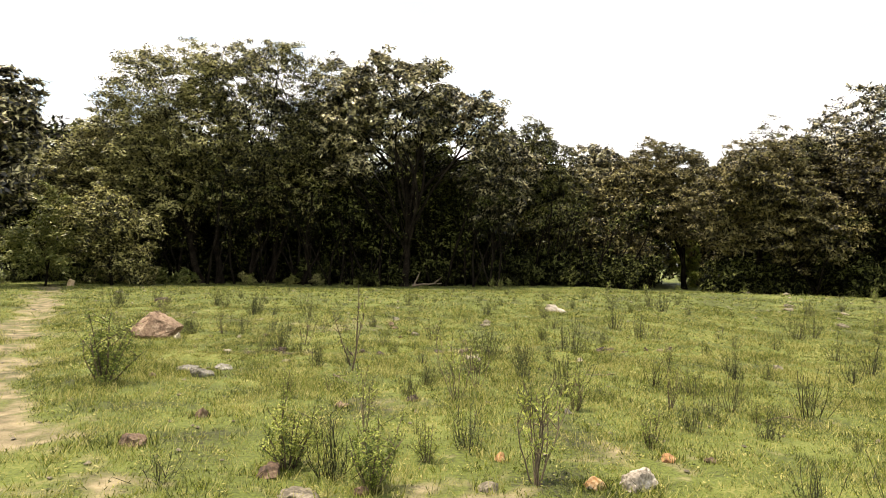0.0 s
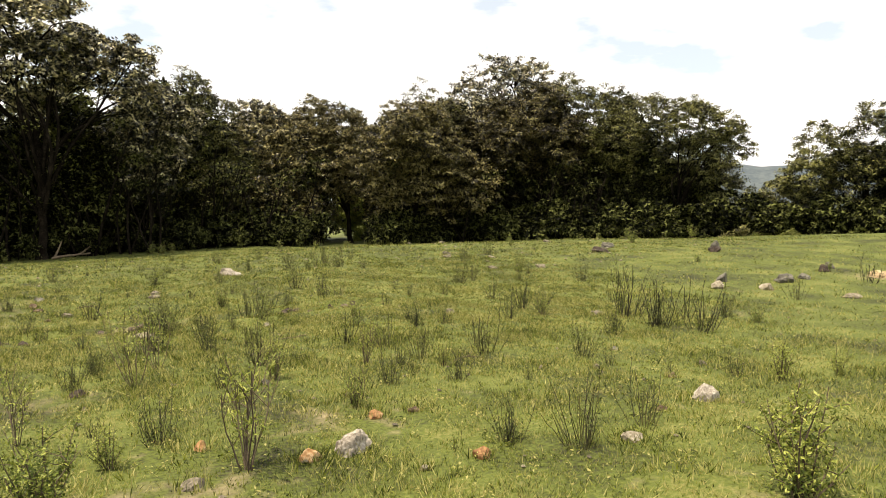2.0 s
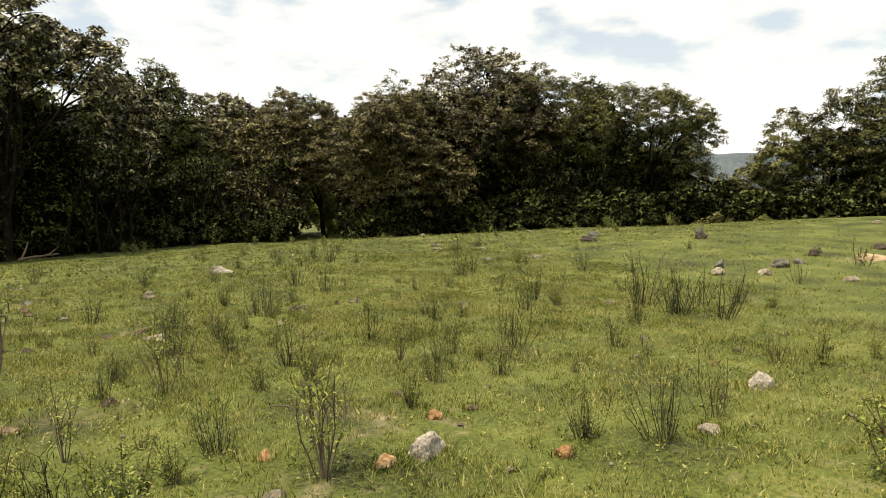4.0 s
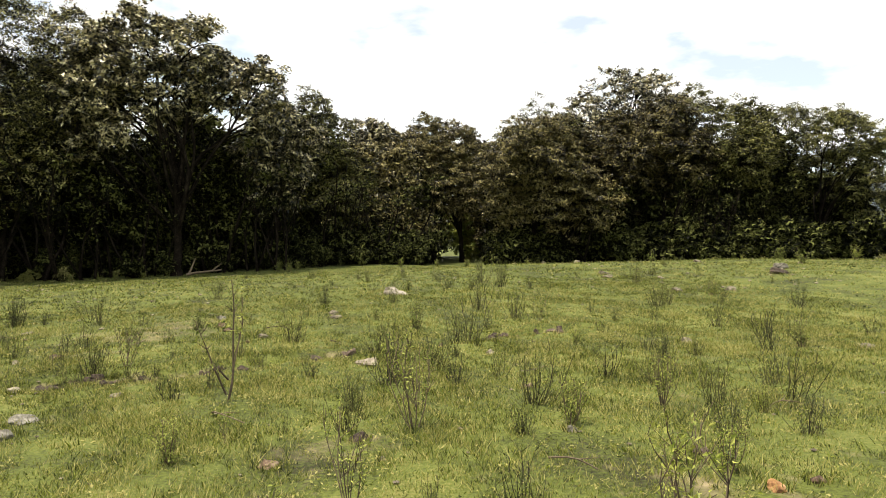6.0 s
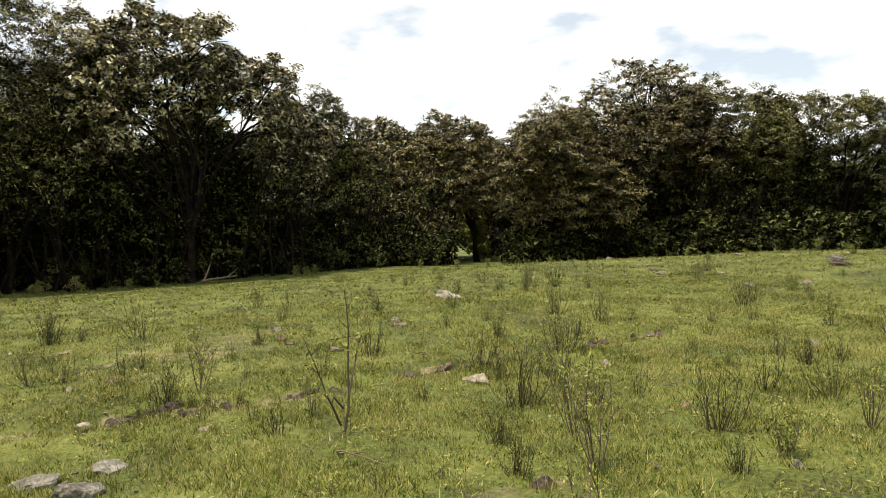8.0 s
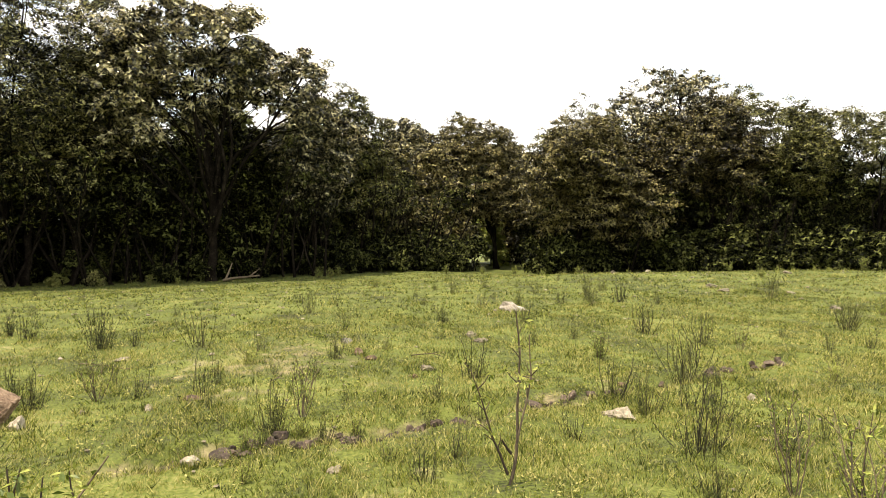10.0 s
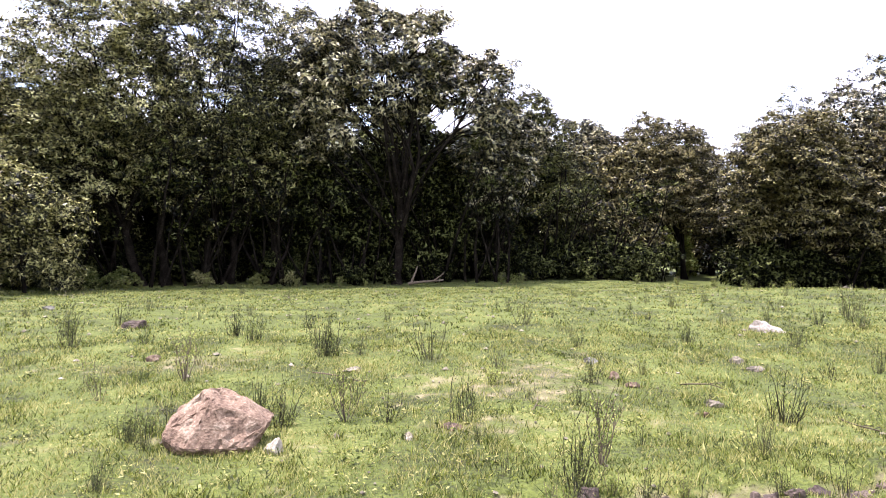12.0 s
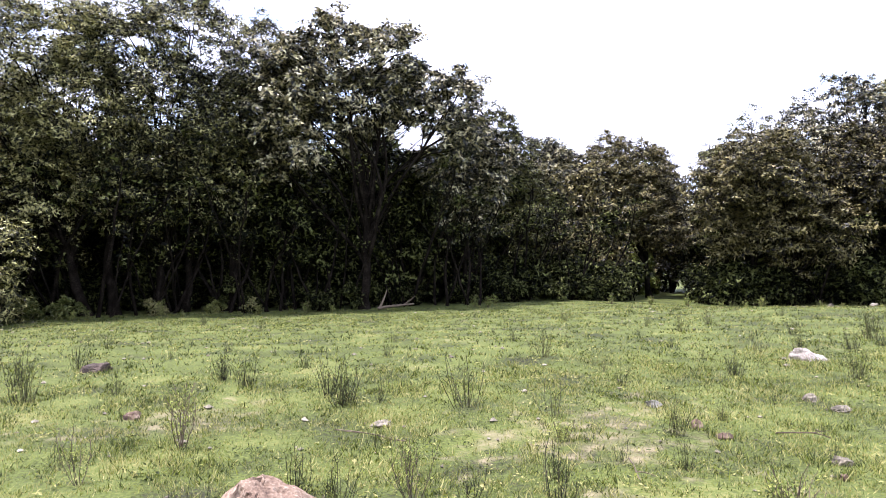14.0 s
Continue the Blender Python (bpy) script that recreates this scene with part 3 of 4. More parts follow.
def sapling(seed):
    """A thin many-stemmed young tree in the wood's shade, nearly bare below."""
    rng = np.random.default_rng(seed)
    tree = tagged(new("sapling"), "thin crooked young tree in the shade of the wood", "tree", "saplings in the wood")
    tips = []
    for i in range(3):
        foot = np.array((*rng.normal(0, 0.25, 2), -0.1))
        tip = foot + np.array((*rng.normal(0, 0.9, 2), rng.uniform(3.2, 5.2)))
        pts, rad = limb(rng, foot, tip, rng.uniform(0.035, 0.075), 0.02, 0.09, 9)
        stem = [(pts, rad)]
        for _ in range(7):
            s = pts[rng.integers(3, 9)]
            e = s + np.array((*rng.normal(0, 0.6, 2), rng.uniform(0.2, 0.9)))
            stem.append(limb(rng, s, e, 0.018, 0.006, 0.15, 4))
            tips.append(e)
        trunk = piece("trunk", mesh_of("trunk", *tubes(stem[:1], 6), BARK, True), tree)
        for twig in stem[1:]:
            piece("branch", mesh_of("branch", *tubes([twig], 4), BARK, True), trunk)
    tips = np.repeat(np.array(tips), 26, 0)
    c = tips + rng.normal(0, 0.2, tips.shape) * np.array((1, 1, 0.5))
    # Leaf colour already carries the wood's shade.
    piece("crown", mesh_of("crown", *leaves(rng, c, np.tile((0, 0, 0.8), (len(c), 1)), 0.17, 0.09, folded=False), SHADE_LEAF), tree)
    return tree


def scatter(kinds, spots, seed, sink=0.03):
    """Copies of the kinds at (x, y, scale) spots, each turned its own way; the models themselves take the first spots."""
    rng = np.random.default_rng(seed)
    for i, (x, y, s) in enumerate(spots):
        m = Matrix.LocRotScale((x, y, ground_at(x, y) - sink), Euler((0, 0, rng.uniform(0, 6.28))), (s, s, s * rng.uniform(0.95, 1.06)))
        if i < len(kinds):
            kinds[i].matrix_basis = m
        else:
            copy_source = kinds[rng.integers(len(kinds))]
            made = copy_thing(copy_source, m)
            made.matrix_basis = m


def rows_of(rows, seed, stray=0.5):
    """Spots (x, y, scale) strung unevenly along the rows (x0, y0, x1, y1, how many, scale), clear of the narrow glade."""
    rng = np.random.default_rng(seed)
    out = []
    for x0, y0, x1, y1, n, s in rows:
        for k in (np.arange(n) + 0.5) / n:
            out.append((x0 + (x1 - x0) * k + rng.normal(0, stray), y0 + (y1 - y0) * k + rng.normal(0, stray * 1.6), s * rng.uniform(0.88, 1.1)))
    return [q for q in out if to_line(q[0], q[1], GLADE) > 3.3]


DEEP = "woodland tree standing deeper in the wood, its leaves coloured as in shade"
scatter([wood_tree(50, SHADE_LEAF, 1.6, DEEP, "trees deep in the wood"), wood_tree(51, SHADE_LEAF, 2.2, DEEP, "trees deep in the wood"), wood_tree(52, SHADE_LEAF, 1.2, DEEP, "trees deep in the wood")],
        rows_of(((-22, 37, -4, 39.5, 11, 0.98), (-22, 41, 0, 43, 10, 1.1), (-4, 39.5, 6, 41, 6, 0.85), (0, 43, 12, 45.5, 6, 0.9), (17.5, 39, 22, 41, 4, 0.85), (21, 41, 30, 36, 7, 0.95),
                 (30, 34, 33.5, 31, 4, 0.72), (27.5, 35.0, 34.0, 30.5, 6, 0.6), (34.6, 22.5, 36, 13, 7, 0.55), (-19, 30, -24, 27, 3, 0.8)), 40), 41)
BACK = "woodland tree with olive foliage in the back rows of the wood"
# The second kind takes the shade-coloured leaves to read darker between crowns.
scatter([wood_tree(53, BROWN_LEAF, 1.4, BACK, "trees at the back of the wood"), wood_tree(54, SHADE_LEAF, 1.4, BACK, "trees at the back of the wood")],
        rows_of(((3, 44, 14, 47.5, 7, 0.98), (12, 47.5, 30, 42, 10, 1.04), (-2, 52, 34, 48, 16, 1.12), (14, 52.5, 25, 51.5, 5, 1.1), (24, 41, 33, 34.5, 6, 0.95), (9, 43, 13.5, 43.5, 3, 0.85)), 42, 0.7), 43)
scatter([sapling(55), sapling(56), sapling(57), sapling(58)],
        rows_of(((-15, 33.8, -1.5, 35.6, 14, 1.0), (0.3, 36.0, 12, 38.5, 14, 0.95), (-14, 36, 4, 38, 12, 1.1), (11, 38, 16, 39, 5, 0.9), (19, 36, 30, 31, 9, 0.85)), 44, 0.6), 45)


# ---- undergrowth along the wood's edge ----
def undergrowth(seed, leaf, label):
    rng = np.random.default_rng(seed)
    bush = tagged(new("bush"), label, "bush", "undergrowth along the wood")
    lobes = [(rng.normal(0, 0.5), rng.normal(0, 0.35), rng.uniform(0.25, 1.25), rng.uniform(0.28, 0.5)) for _ in range(7)]
    stems = [limb(rng, (rng.normal(0, 0.1), rng.normal(0, 0.1), -0.05), (x, y, z), 0.022, 0.008, 0.1) for x, y, z, r in lobes]
    piece("stalk_tuft", mesh_of("stalk_tuft", *tubes(stems, 4), BARK, True), bush)
    c, o = crown_points(rng, lobes, 60, 1700, 0.16, 0.6)
    piece("foliage", mesh_of("foliage", *leaves(rng, c, o, 0.17, 0.09, folded=False), leaf), bush)
    return bush


EDGE = [(-20, 29.5), (-14.5, 32.2), (-5, 34.2), (3, 34.6), (10, 34.0), (14, 33.2), (19, 31.5), (24, 28.5), (28.5, 24), (31, 18), (32, 12)]
spots = []
rng = np.random.default_rng(60)
for (ax, ay), (bx, by) in zip(EDGE, EDGE[1:]):
    n = int(math.hypot(bx - ax, by - ay) / 0.5)
    for k in (np.arange(n) + 0.5) / n:
        back = abs(rng.normal(0, 1.8)) + (0.6 if bx < 4 and rng.random() < 0.5 else 2.0 if bx < 16 else 3.6)
        spots.append((ax + (bx - ax) * k + rng.normal(0, 0.3), ay + (by - ay) * k + back, rng.uniform(0.3, 0.7) + 0.3 * max(0, min(back - 1.8, 2.6))))
spots = [q for q in spots if to_line(q[0], q[1], GLADE) > 1.2]
DARK_BUSH = "leafy undergrowth bush coloured dark as in the shade of the trees"
# All four kinds have the trees' shade put into their leaf colour.
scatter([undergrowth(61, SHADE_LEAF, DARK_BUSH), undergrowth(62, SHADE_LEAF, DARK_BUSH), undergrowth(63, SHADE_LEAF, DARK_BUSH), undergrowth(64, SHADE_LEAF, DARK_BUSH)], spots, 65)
SUNLIT_BUSH = "leafy green undergrowth bush coloured as if sunlit at the wood's edge"
# The first kind's leaf colour is brightened to look sunlit.
scatter([undergrowth(66, SUNLIT_LEAF, SUNLIT_BUSH), undergrowth(67, FINE_LEAF, SUNLIT_BUSH)],
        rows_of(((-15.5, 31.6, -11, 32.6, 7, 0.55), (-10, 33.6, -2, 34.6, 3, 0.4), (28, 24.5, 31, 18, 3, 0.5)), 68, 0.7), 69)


def fallen_log():
    rng = np.random.default_rng(70)
    log = tagged(new("fallen_log"), "bleached fallen branch lying in front of the oak's trunk", "log")
    log.location = (0.2, 34.3, ground_at(0.2, 34.3))
    v, f = tubes([limb(rng, (-0.5, 0, 0.06), (0.9, 0.1, 0.24), 0.06, 0.03, 0.22, 8)], 8)
    piece("log_stem", mesh_of("log_stem", v, f, TWIG, True), log)
    for a, b, r in (((-0.4, 0, 0.12), (-0.15, 0.1, 0.75), 0.05), ((0.5, 0, 0.2), (0.9, -0.1, 0.55), 0.04)):
        piece("branch_stub", mesh_of("branch_stub", *tubes([limb(rng, a, b, r, r * 0.4, 0.1)], 6), TWIG, True), log)


fallen_log()


# ---- distance ----
def hill():
    xs = np.linspace(-1, 1, 60)
    ys = np.linspace(0, 1, 14)
    X, Y = np.meshgrid(xs, ys)
    Z = np.sin(np.clip(Y * 1.25, 0, 1) * np.pi / 2) * (46 + 7 * wobble(X * 10, Y * 3, 21, 3.2) + 1.2 * wobble(X * 10, Y * 3, 22, 0.6) + 14 * X) * (1 - 0.35 * X * X)
    v = np.stack([X * 330, Y * 130, Z], -1).reshape(-1, 3)
    a = (np.arange(13)[:, None] * 60 + np.arange(59)).ravel()
    ob = tagged(new("hill", mesh_of("hill", v, np.stack([a, a + 1, a + 61, a + 60], 1), HILL, True)), "hazy blue wooded hill far beyond the trees", "hill", kind="structure")
    ob.matrix_basis = pose(420, 330, 0, 0, 0, -52)


hill()


# ---- stones ----
def rock(seed, w, h, material, label, x, y, deep=0.85, group=""):
    """A worn stone: a ball cut by planes, roughened, set into the turf."""
    rng = np.random.default_rng(seed)
    bm = bmesh.new()
    bmesh.ops.create_icosphere(bm, subdivisions=4 if w > 0.2 else 3 if w > 0.09 else 2, radius=1)
    cuts = [(Vector(unit(rng.normal(0, 1, 3))), rng.uniform(0.5, 0.85)) for _ in range(14)]
    shift = Vector(rng.uniform(-50, 50, 3))
    for v in bm.verts:
        p = v.co.copy()
        for n, d in cuts:
            over = p.dot(n) - d
            if over > 0:
                p -= n * over * 0.92
        p *= 1 + 0.2 * noise.noise(p * 2.1 + shift) + 0.1 * noise.noise(p * 5 + shift) + 0.05 * noise.noise(p * 12 + shift)
        v.co = p
    z0 = min(v.co.z for v in bm.verts)
    z1 = max(v.co.z for v in bm.verts)
    x0 = max(abs(v.co.x) for v in bm.verts)
    for v in bm.verts:
        v.co = Vector((v.co.x / x0 * w * 0.45, v.co.y / x0 * w * 0.45 * deep, (v.co.z - z0) / (z1 - z0) * h * 1.4 - h * 0.68))
    for f in bm.faces:
        f.smooth = False
    me = bpy.data.meshes.new("stone")
    bm.to_mesh(me)
    bm.free()
    me.materials.append(material)
    ob = tagged(new("rock" if w > 0.25 else "stone", me), label, "rock" if w > 0.25 else "stone", group)
    ob.matrix_basis = pose(x, y, ground_at(x, y), 0, 0, rng.uniform(-25, 25))
    return ob


def boulder(x, y):
    """The pink boulder: a slanting roof-like block with a steep shaded end."""
    pts = [(-0.34, -0.12, -0.12), (-0.32, 0.16, -0.12), (0.24, -0.14, -0.12), (0.28, 0.18, -0.12), (-0.46, -0.2, 0.15), (-0.36, 0.12, 0.3),
           (-0.14, -0.06, 0.48), (0.02, 0.1, 0.48), (0.42, -0.18, 0.23), (0.44, 0.14, 0.23), (0.27, -0.3, 0.06), (-0.26, -0.33, 0.07), (0.06, -0.36, 0.06), (-0.06, -0.2, 0.4)]
    bm = bmesh.new()
    for p in pts:
        bm.verts.new(p)
    bmesh.ops.convex_hull(bm, input=bm.verts)
    bmesh.ops.delete(bm, geom=[v for v in bm.verts if not v.link_faces], context="VERTS")
    bmesh.ops.bevel(bm, geom=list(bm.edges), offset=0.012, segments=1, affect="EDGES", profile=0.6)
    bmesh.ops.triangulate(bm, faces=list(bm.faces))
    for _ in range(3):
        long = [e for e in bm.edges if e.calc_length() > 0.02]
        bmesh.ops.subdivide_edges(bm, edges=long, cuts=1, use_grid_fill=False)
        bmesh.ops.triangulate(bm, faces=list(bm.faces))
    bm.normal_update()
    for v in bm.verts:
        p = v.co
        slant = Vector((p.x * 2.4 + p.z * 2.5, p.y * 3, p.z * 7 + p.x * 3))
        crack = -0.03 * max(0.0, 1 - abs(noise.noise(slant + Vector((3, 1, 7)))) * 18)
        crack -= 0.018 * max(0.0, 1 - abs(noise.noise(slant * 2.3 + Vector((8, 2, 5)))) * 14)
        v.co = p + v.normal * (0.02 * noise.noise(p * 4) + 0.012 * noise.noise(p * 11) + 0.008 * noise.noise(p * 30) + crack)
    bmesh.ops.recalc_face_normals(bm, faces=list(bm.faces))
    for f in bm.faces:
        f.smooth = False
    me = bpy.data.meshes.new("boulder")
    bm.to_mesh(me)
    bm.free()
    me.materials.append(STONE["PINK"])
    ob = tagged(new("boulder", me), "large pinkish weathered boulder with a steep shaded end in the grass", "boulder")
    ob.matrix_basis = pose(x, y, ground_at(x, y) - 0.02, 0, 0, 4) @ Matrix.Diagonal((0.82, 0.86, 0.84, 1))


boulder(-3.83, 12.25)


STONES_PW = [(3.15, 16.48, 0.54, 0.22), (4.44, 5.45, 0.3, 0.17)]
STONES_DARK = [(-6.25, 18.86, 0.43, 0.17), (0.2, 8.03, 0.14, 0.08), (2.13, 6.94, 0.15, 0.06), (12.99, 16.22, 0.77, 0.22), (16.84, 10.59, 0.47, 0.22), (14.37, 10.76, 0.3, 0.22), (15.37, 14.44, 0.42, 0.23)]
STONES_GREY = [(-0.23, 14.62, 0.19, 0.09), (-2.4, 9.4, 0.34, 0.08), (-2.0, 9.5, 0.26, 0.09), (1.6, 7.61, 0.1, 0.06), (-2.15, 9.1, 0.33, 0.13), (12.12, 10.08, 0.48, 0.22), (12.8, 10.14, 0.32, 0.15), (5.27, 7.34, 0.14, 0.05)]
STONES_ORANGE = [(1.39, 5.76, 0.17, 0.1), (2.3, 5.27, 0.13, 0.08), (2.06, 6.3, 0.19, 0.07), (0.85, 6.24, 0.11, 0.08)]
STONES_PALE = [(-3.43, 11.97, 0.19, 0.15), (-2.52, 12.08, 0.1, 0.07), (1.5, 14.55, 0.21, 0.1), (-3.03, 12.28, 0.08, 0.05), (0.95, 10.46, 0.36, 0.11), (-2.25, 10.49, 0.16, 0.06), (-1.42, 10.14, 0.13, 0.05), (0.24, 7.63, 0.06, 0.04), (2.37, 10.52, 0.1, 0.08), (12.96, 25.2, 0.34, 0.17), (1.45, 14.1, 0.26, 0.07), (11.74, 25.49, 0.25, 0.17), (-0.39, 5.4, 0.31, 0.05), (8.99, 17.67, 0.27, 0.12), (3.27, 5.03, 0.19, 0.06), (0.72, 5.65, 0.17, 0.07), (10.38, 10.23, 0.26, 0.2), (11.16, 9.78, 0.34, 0.16), (11.52, 8.47, 0.44, 0.11), (9.43, 18.5, 0.28, 0.13), (9.6, 16.47, 0.29, 0.09), (1.93, 5.31, 0.07, 0.05), (4.25, 4.68, 0.11, 0.05), (5.6, 6.46, 0.12, 0.08), (4.49, 6.74, 0.08, 0.06), (4.87, 10.21, 0.16, 0.1), (13.84, 29.19, 0.3, 0.15), (14.44, 28.2, 0.3, 0.15), (4.03, 6.98, 0.07, 0.05), (23.62, 13.97, 0.48, 0.15), (6.67, 9.23, 0.33, 0.07)]
STONES_RUST = [(-5.11, 15.55, 0.25, 0.12), (-0.3, 13.82, 0.17, 0.13), (-2.16, 12.33, 0.25, 0.06), (-0.07, 12.46, 0.09, 0.07), (1.98, 8.93, 0.18, 0.07), (-0.43, 7.75, 0.21, 0.06), (-0.22, 13.52, 0.21, 0.08), (-1.5, 7.11, 0.16, 0.14), (-1.7, 6.27, 0.3, 0.14), (-0.05, 5.5, 0.14, 0.09), (-0.64, 5.78, 0.23, 0.15), (-2.57, 8.84, 0.15, 0.09), (2.34, 6.28, 0.13, 0.06), (3.89, 5.37, 0.13, 0.06), (1.7, 11.46, 0.2, 0.07), (4.87, 6.16, 0.13, 0.08)]
STONES_TAN = [(-13.96, 29.55, 0.36, 0.41), (14.78, 9.75, 0.82, 0.19)]
STONES_WHITE = [(1.66, 5.78, 0.3, 0.18)]
STONES_FAR = [(11.1, 10.7, 0.33, 0.24), (14.2, 17.3, 0.5, 0.2), (15.1, 11.1, 0.38, 0.2), (16.6, 15.4, 0.41, 0.26), (-9.0, 22.7, 0.3, 0.12)]
STONES_FLAT = [(8.26, 14.37, 0.31, 0.1), (9.4, 14.1, 0.31, 0.11), (0.15, 12.72, 0.22, 0.08), (15.2, 21.5, 0.37, 0.14), (-2.86, 14.76, 0.27, 0.06)]
STONE_KINDS = (
    ("WHITE", STONES_PW, "whitish and brown weathered rock half sunk in the grass"),
    ("DARK", STONES_DARK, "dark brown stone lying in the grass"),
    ("GREY", STONES_GREY, "grey weathered flat stone in the turf"),
    ("ORANGE", STONES_ORANGE, "orange-brown broken stone on bare earth"),
    ("PALE", STONES_PALE, "pale sun-bleached stone in the short grass"),
    ("RUST", STONES_RUST, "rust-red stone half buried in the turf"),
    ("TAN", STONES_TAN, "tan stone on bare ground"),
    ("WHITE", STONES_WHITE, "whitish lichen-covered rock among orange stones"),
    ("GREY", STONES_FAR, "grey weathered rock on the far side of the meadow"),
    ("PALE", STONES_FLAT, "flat pale stone in the short grass"),
)
seed = 300
for key, places, text in STONE_KINDS:
    for x, y, w, h in places:
        seed += 1
        k = 0.8 if key == "RUST" else 1.0
        rock(seed, w * k, h * k, STONE[key], text, x, y, group="" if w > 0.25 else "small stones in the meadow")


# turned earth along the furrow
rng = np.random.default_rng(350)
for i in range(96):
    k = i % (len(FURROW) - 1)
    t = rng.random()
    x, y = FURROW[k] + (FURROW[k + 1] - FURROW[k]) * t + rng.normal(0, 0.06, 2)
    rock(360 + i, rng.uniform(0.06, 0.2), rng.uniform(0.04, 0.085), STONE["DARK"], "dark turned clod of earth along the furrow", x, y, group="clods along the furrow").name = "clod"


def chips(x0, x1, y0, y1, n, size, seed):
    """Pale pebbles and dry bits strewn over the meadow, too many to count."""
    rng = np.random.default_rng(seed)
    x, y = rng.uniform(x0, x1, n), rng.uniform(y0, y1, n)
    c = np.stack([x, y, height(x, y) + 0.012], -1)[:, None]
    form = np.array([(1, 0, 0), (0, 1, 0), (-1, 0, 0), (0, -1, 0), (0, 0, 0.5), (0, 0, -0.5)])[None] * rng.uniform(0.4, 1.0, (n, 6, 1)) * (size * rng.uniform(0.4, 1.3, (n, 1, 1)))
    a = rng.uniform(0, 6.28, n)[:, None]
    turned = np.stack([form[..., 0] * np.cos(a) - form[..., 1] * np.sin(a), form[..., 0] * np.sin(a) + form[..., 1] * np.cos(a), form[..., 2]], -1)
    f = np.array([(0, 1, 4), (1, 2, 4), (2, 3, 4), (3, 0, 4), (1, 0, 5), (2, 1, 5), (3, 2, 5), (0, 3, 5)])
    faces = (np.arange(n)[:, None, None] * 6 + f[None]).reshape(-1, 3)
    tagged(new("pebbles", mesh_of("pebbles", (c + turned).reshape(-1, 3), faces, STONE["PALE"])), "pale pebbles and dry bits strewn in the grass", "pebbles", kind="stuff")


chips(-7, 9, 4, 15, 420, 0.028, 221)
chips(-13, 20, 14, 33, 420, 0.06, 222)


# ---- weeds: models one metre tall, scaled where they stand ----
def rush(seed, stems, label="upright clump of thin dark-green rush stems"):
    rng = np.random.default_rng(seed)
    clump = tagged(new("weed_clump"), label, "weed", "rush clumps in the meadow")
    paths, tips = [], []
    for _ in range(stems):
        a = rng.uniform(0, 6.28)
        foot = np.array((math.cos(a), math.sin(a), 0)) * rng.uniform(0, 0.24)
        tall = rng.uniform(0.12, 1.0)
        tip = foot * rng.uniform(1.2, 2.9) + np.array((*rng.normal(0, 0.1, 2), tall))
        foot[2] = -0.08
        pts, rad = limb(rng, foot, tip, 0.009, 0.0045, 0.09, 5)
        paths.append((pts, rad))
        if rng.random() < 0.45:
            for i in range(3):
                s = pts[rng.integers(1, 5)]
                e = s + np.array((*rng.normal(0, 0.1, 2), rng.uniform(0.1, 0.26)))
                paths.append(limb(rng, s, e, 0.005, 0.003, 0.1, 3))
                tips.append(e)
        tips.append(tip)
    piece("stalk_tuft", mesh_of("stalk_tuft", *tubes(paths, 3), RUSH_STEM), clump)
    tips = np.array(tips)
    c = np.repeat(tips, 7, 0) * np.array((1, 1, 1)) + rng.normal(0, 0.035, (len(tips) * 7, 3)) - np.array((0, 0, 1)) * rng.uniform(0, 0.45, (len(tips) * 7, 1)) * np.repeat(tips[:, 2:], 7, 0)
    c[:, 2] = np.maximum(c[:, 2], 0.03)
    v, f = leaves(rng, c, np.tile((0, 0, 0.4), (len(c), 1)), 0.075, 0.02, -0.9, 0.8, folded=False)
    piece("foliage", mesh_of("foliage", v, f, RUSH_LEAF), clump)
    return clump


def leafy(seed, stems, many, label="low leafy yellow-green weed with twiggy stems", name="weed"):
    rng = np.random.default_rng(seed)
    weed = tagged(new(name), label, "weed" if name == "weed" else "shrub", "leafy weeds in the meadow")
    paths, cs = [], []
    for _ in range(stems):
        a = rng.uniform(0, 6.28)
        out = np.array((math.cos(a), math.sin(a), 0))
        tip = out * rng.uniform(0.05, 0.5) + np.array((0, 0, rng.uniform(0.4, 1.0)))
        pts, rad = limb(rng, out * 0.04 - np.array((0, 0, 0.06)), tip, 0.013, 0.004, 0.1, 6)
        paths.append((pts, rad))
        for _ in range(4):
            s = pts[rng.integers(1, 5)]
            e = s + np.array((*rng.normal(0, 0.12, 2), rng.uniform(0.05, 0.25)))
            paths.append(limb(rng, s, e, 0.006, 0.003, 0.1, 3))
            k = rng.uniform(0, 1, (many, 1))
            cs.append(s + (e - s) * k + rng.normal(0, 0.025, (many, 3)))
        k = rng.uniform(0.25, 1, (many, 1))
        cs.append(pts[0] + (tip - pts[0]) * k + rng.normal(0, 0.04, (many, 3)))
    piece("stalk_tuft", mesh_of("stalk_tuft", *tubes(paths, 3), TWIG), weed)
    c = np.concatenate(cs)
    c[:, 2] = np.maximum(c[:, 2], 0.02)
    v, f = leaves(rng, c, unit(c * np.array((1, 1, 0.2)) + 1e-4), 0.05, 0.021, 0.0, 0.6)
    piece("foliage", mesh_of("foliage", v, f, WEED_LEAF), weed)
    return weed


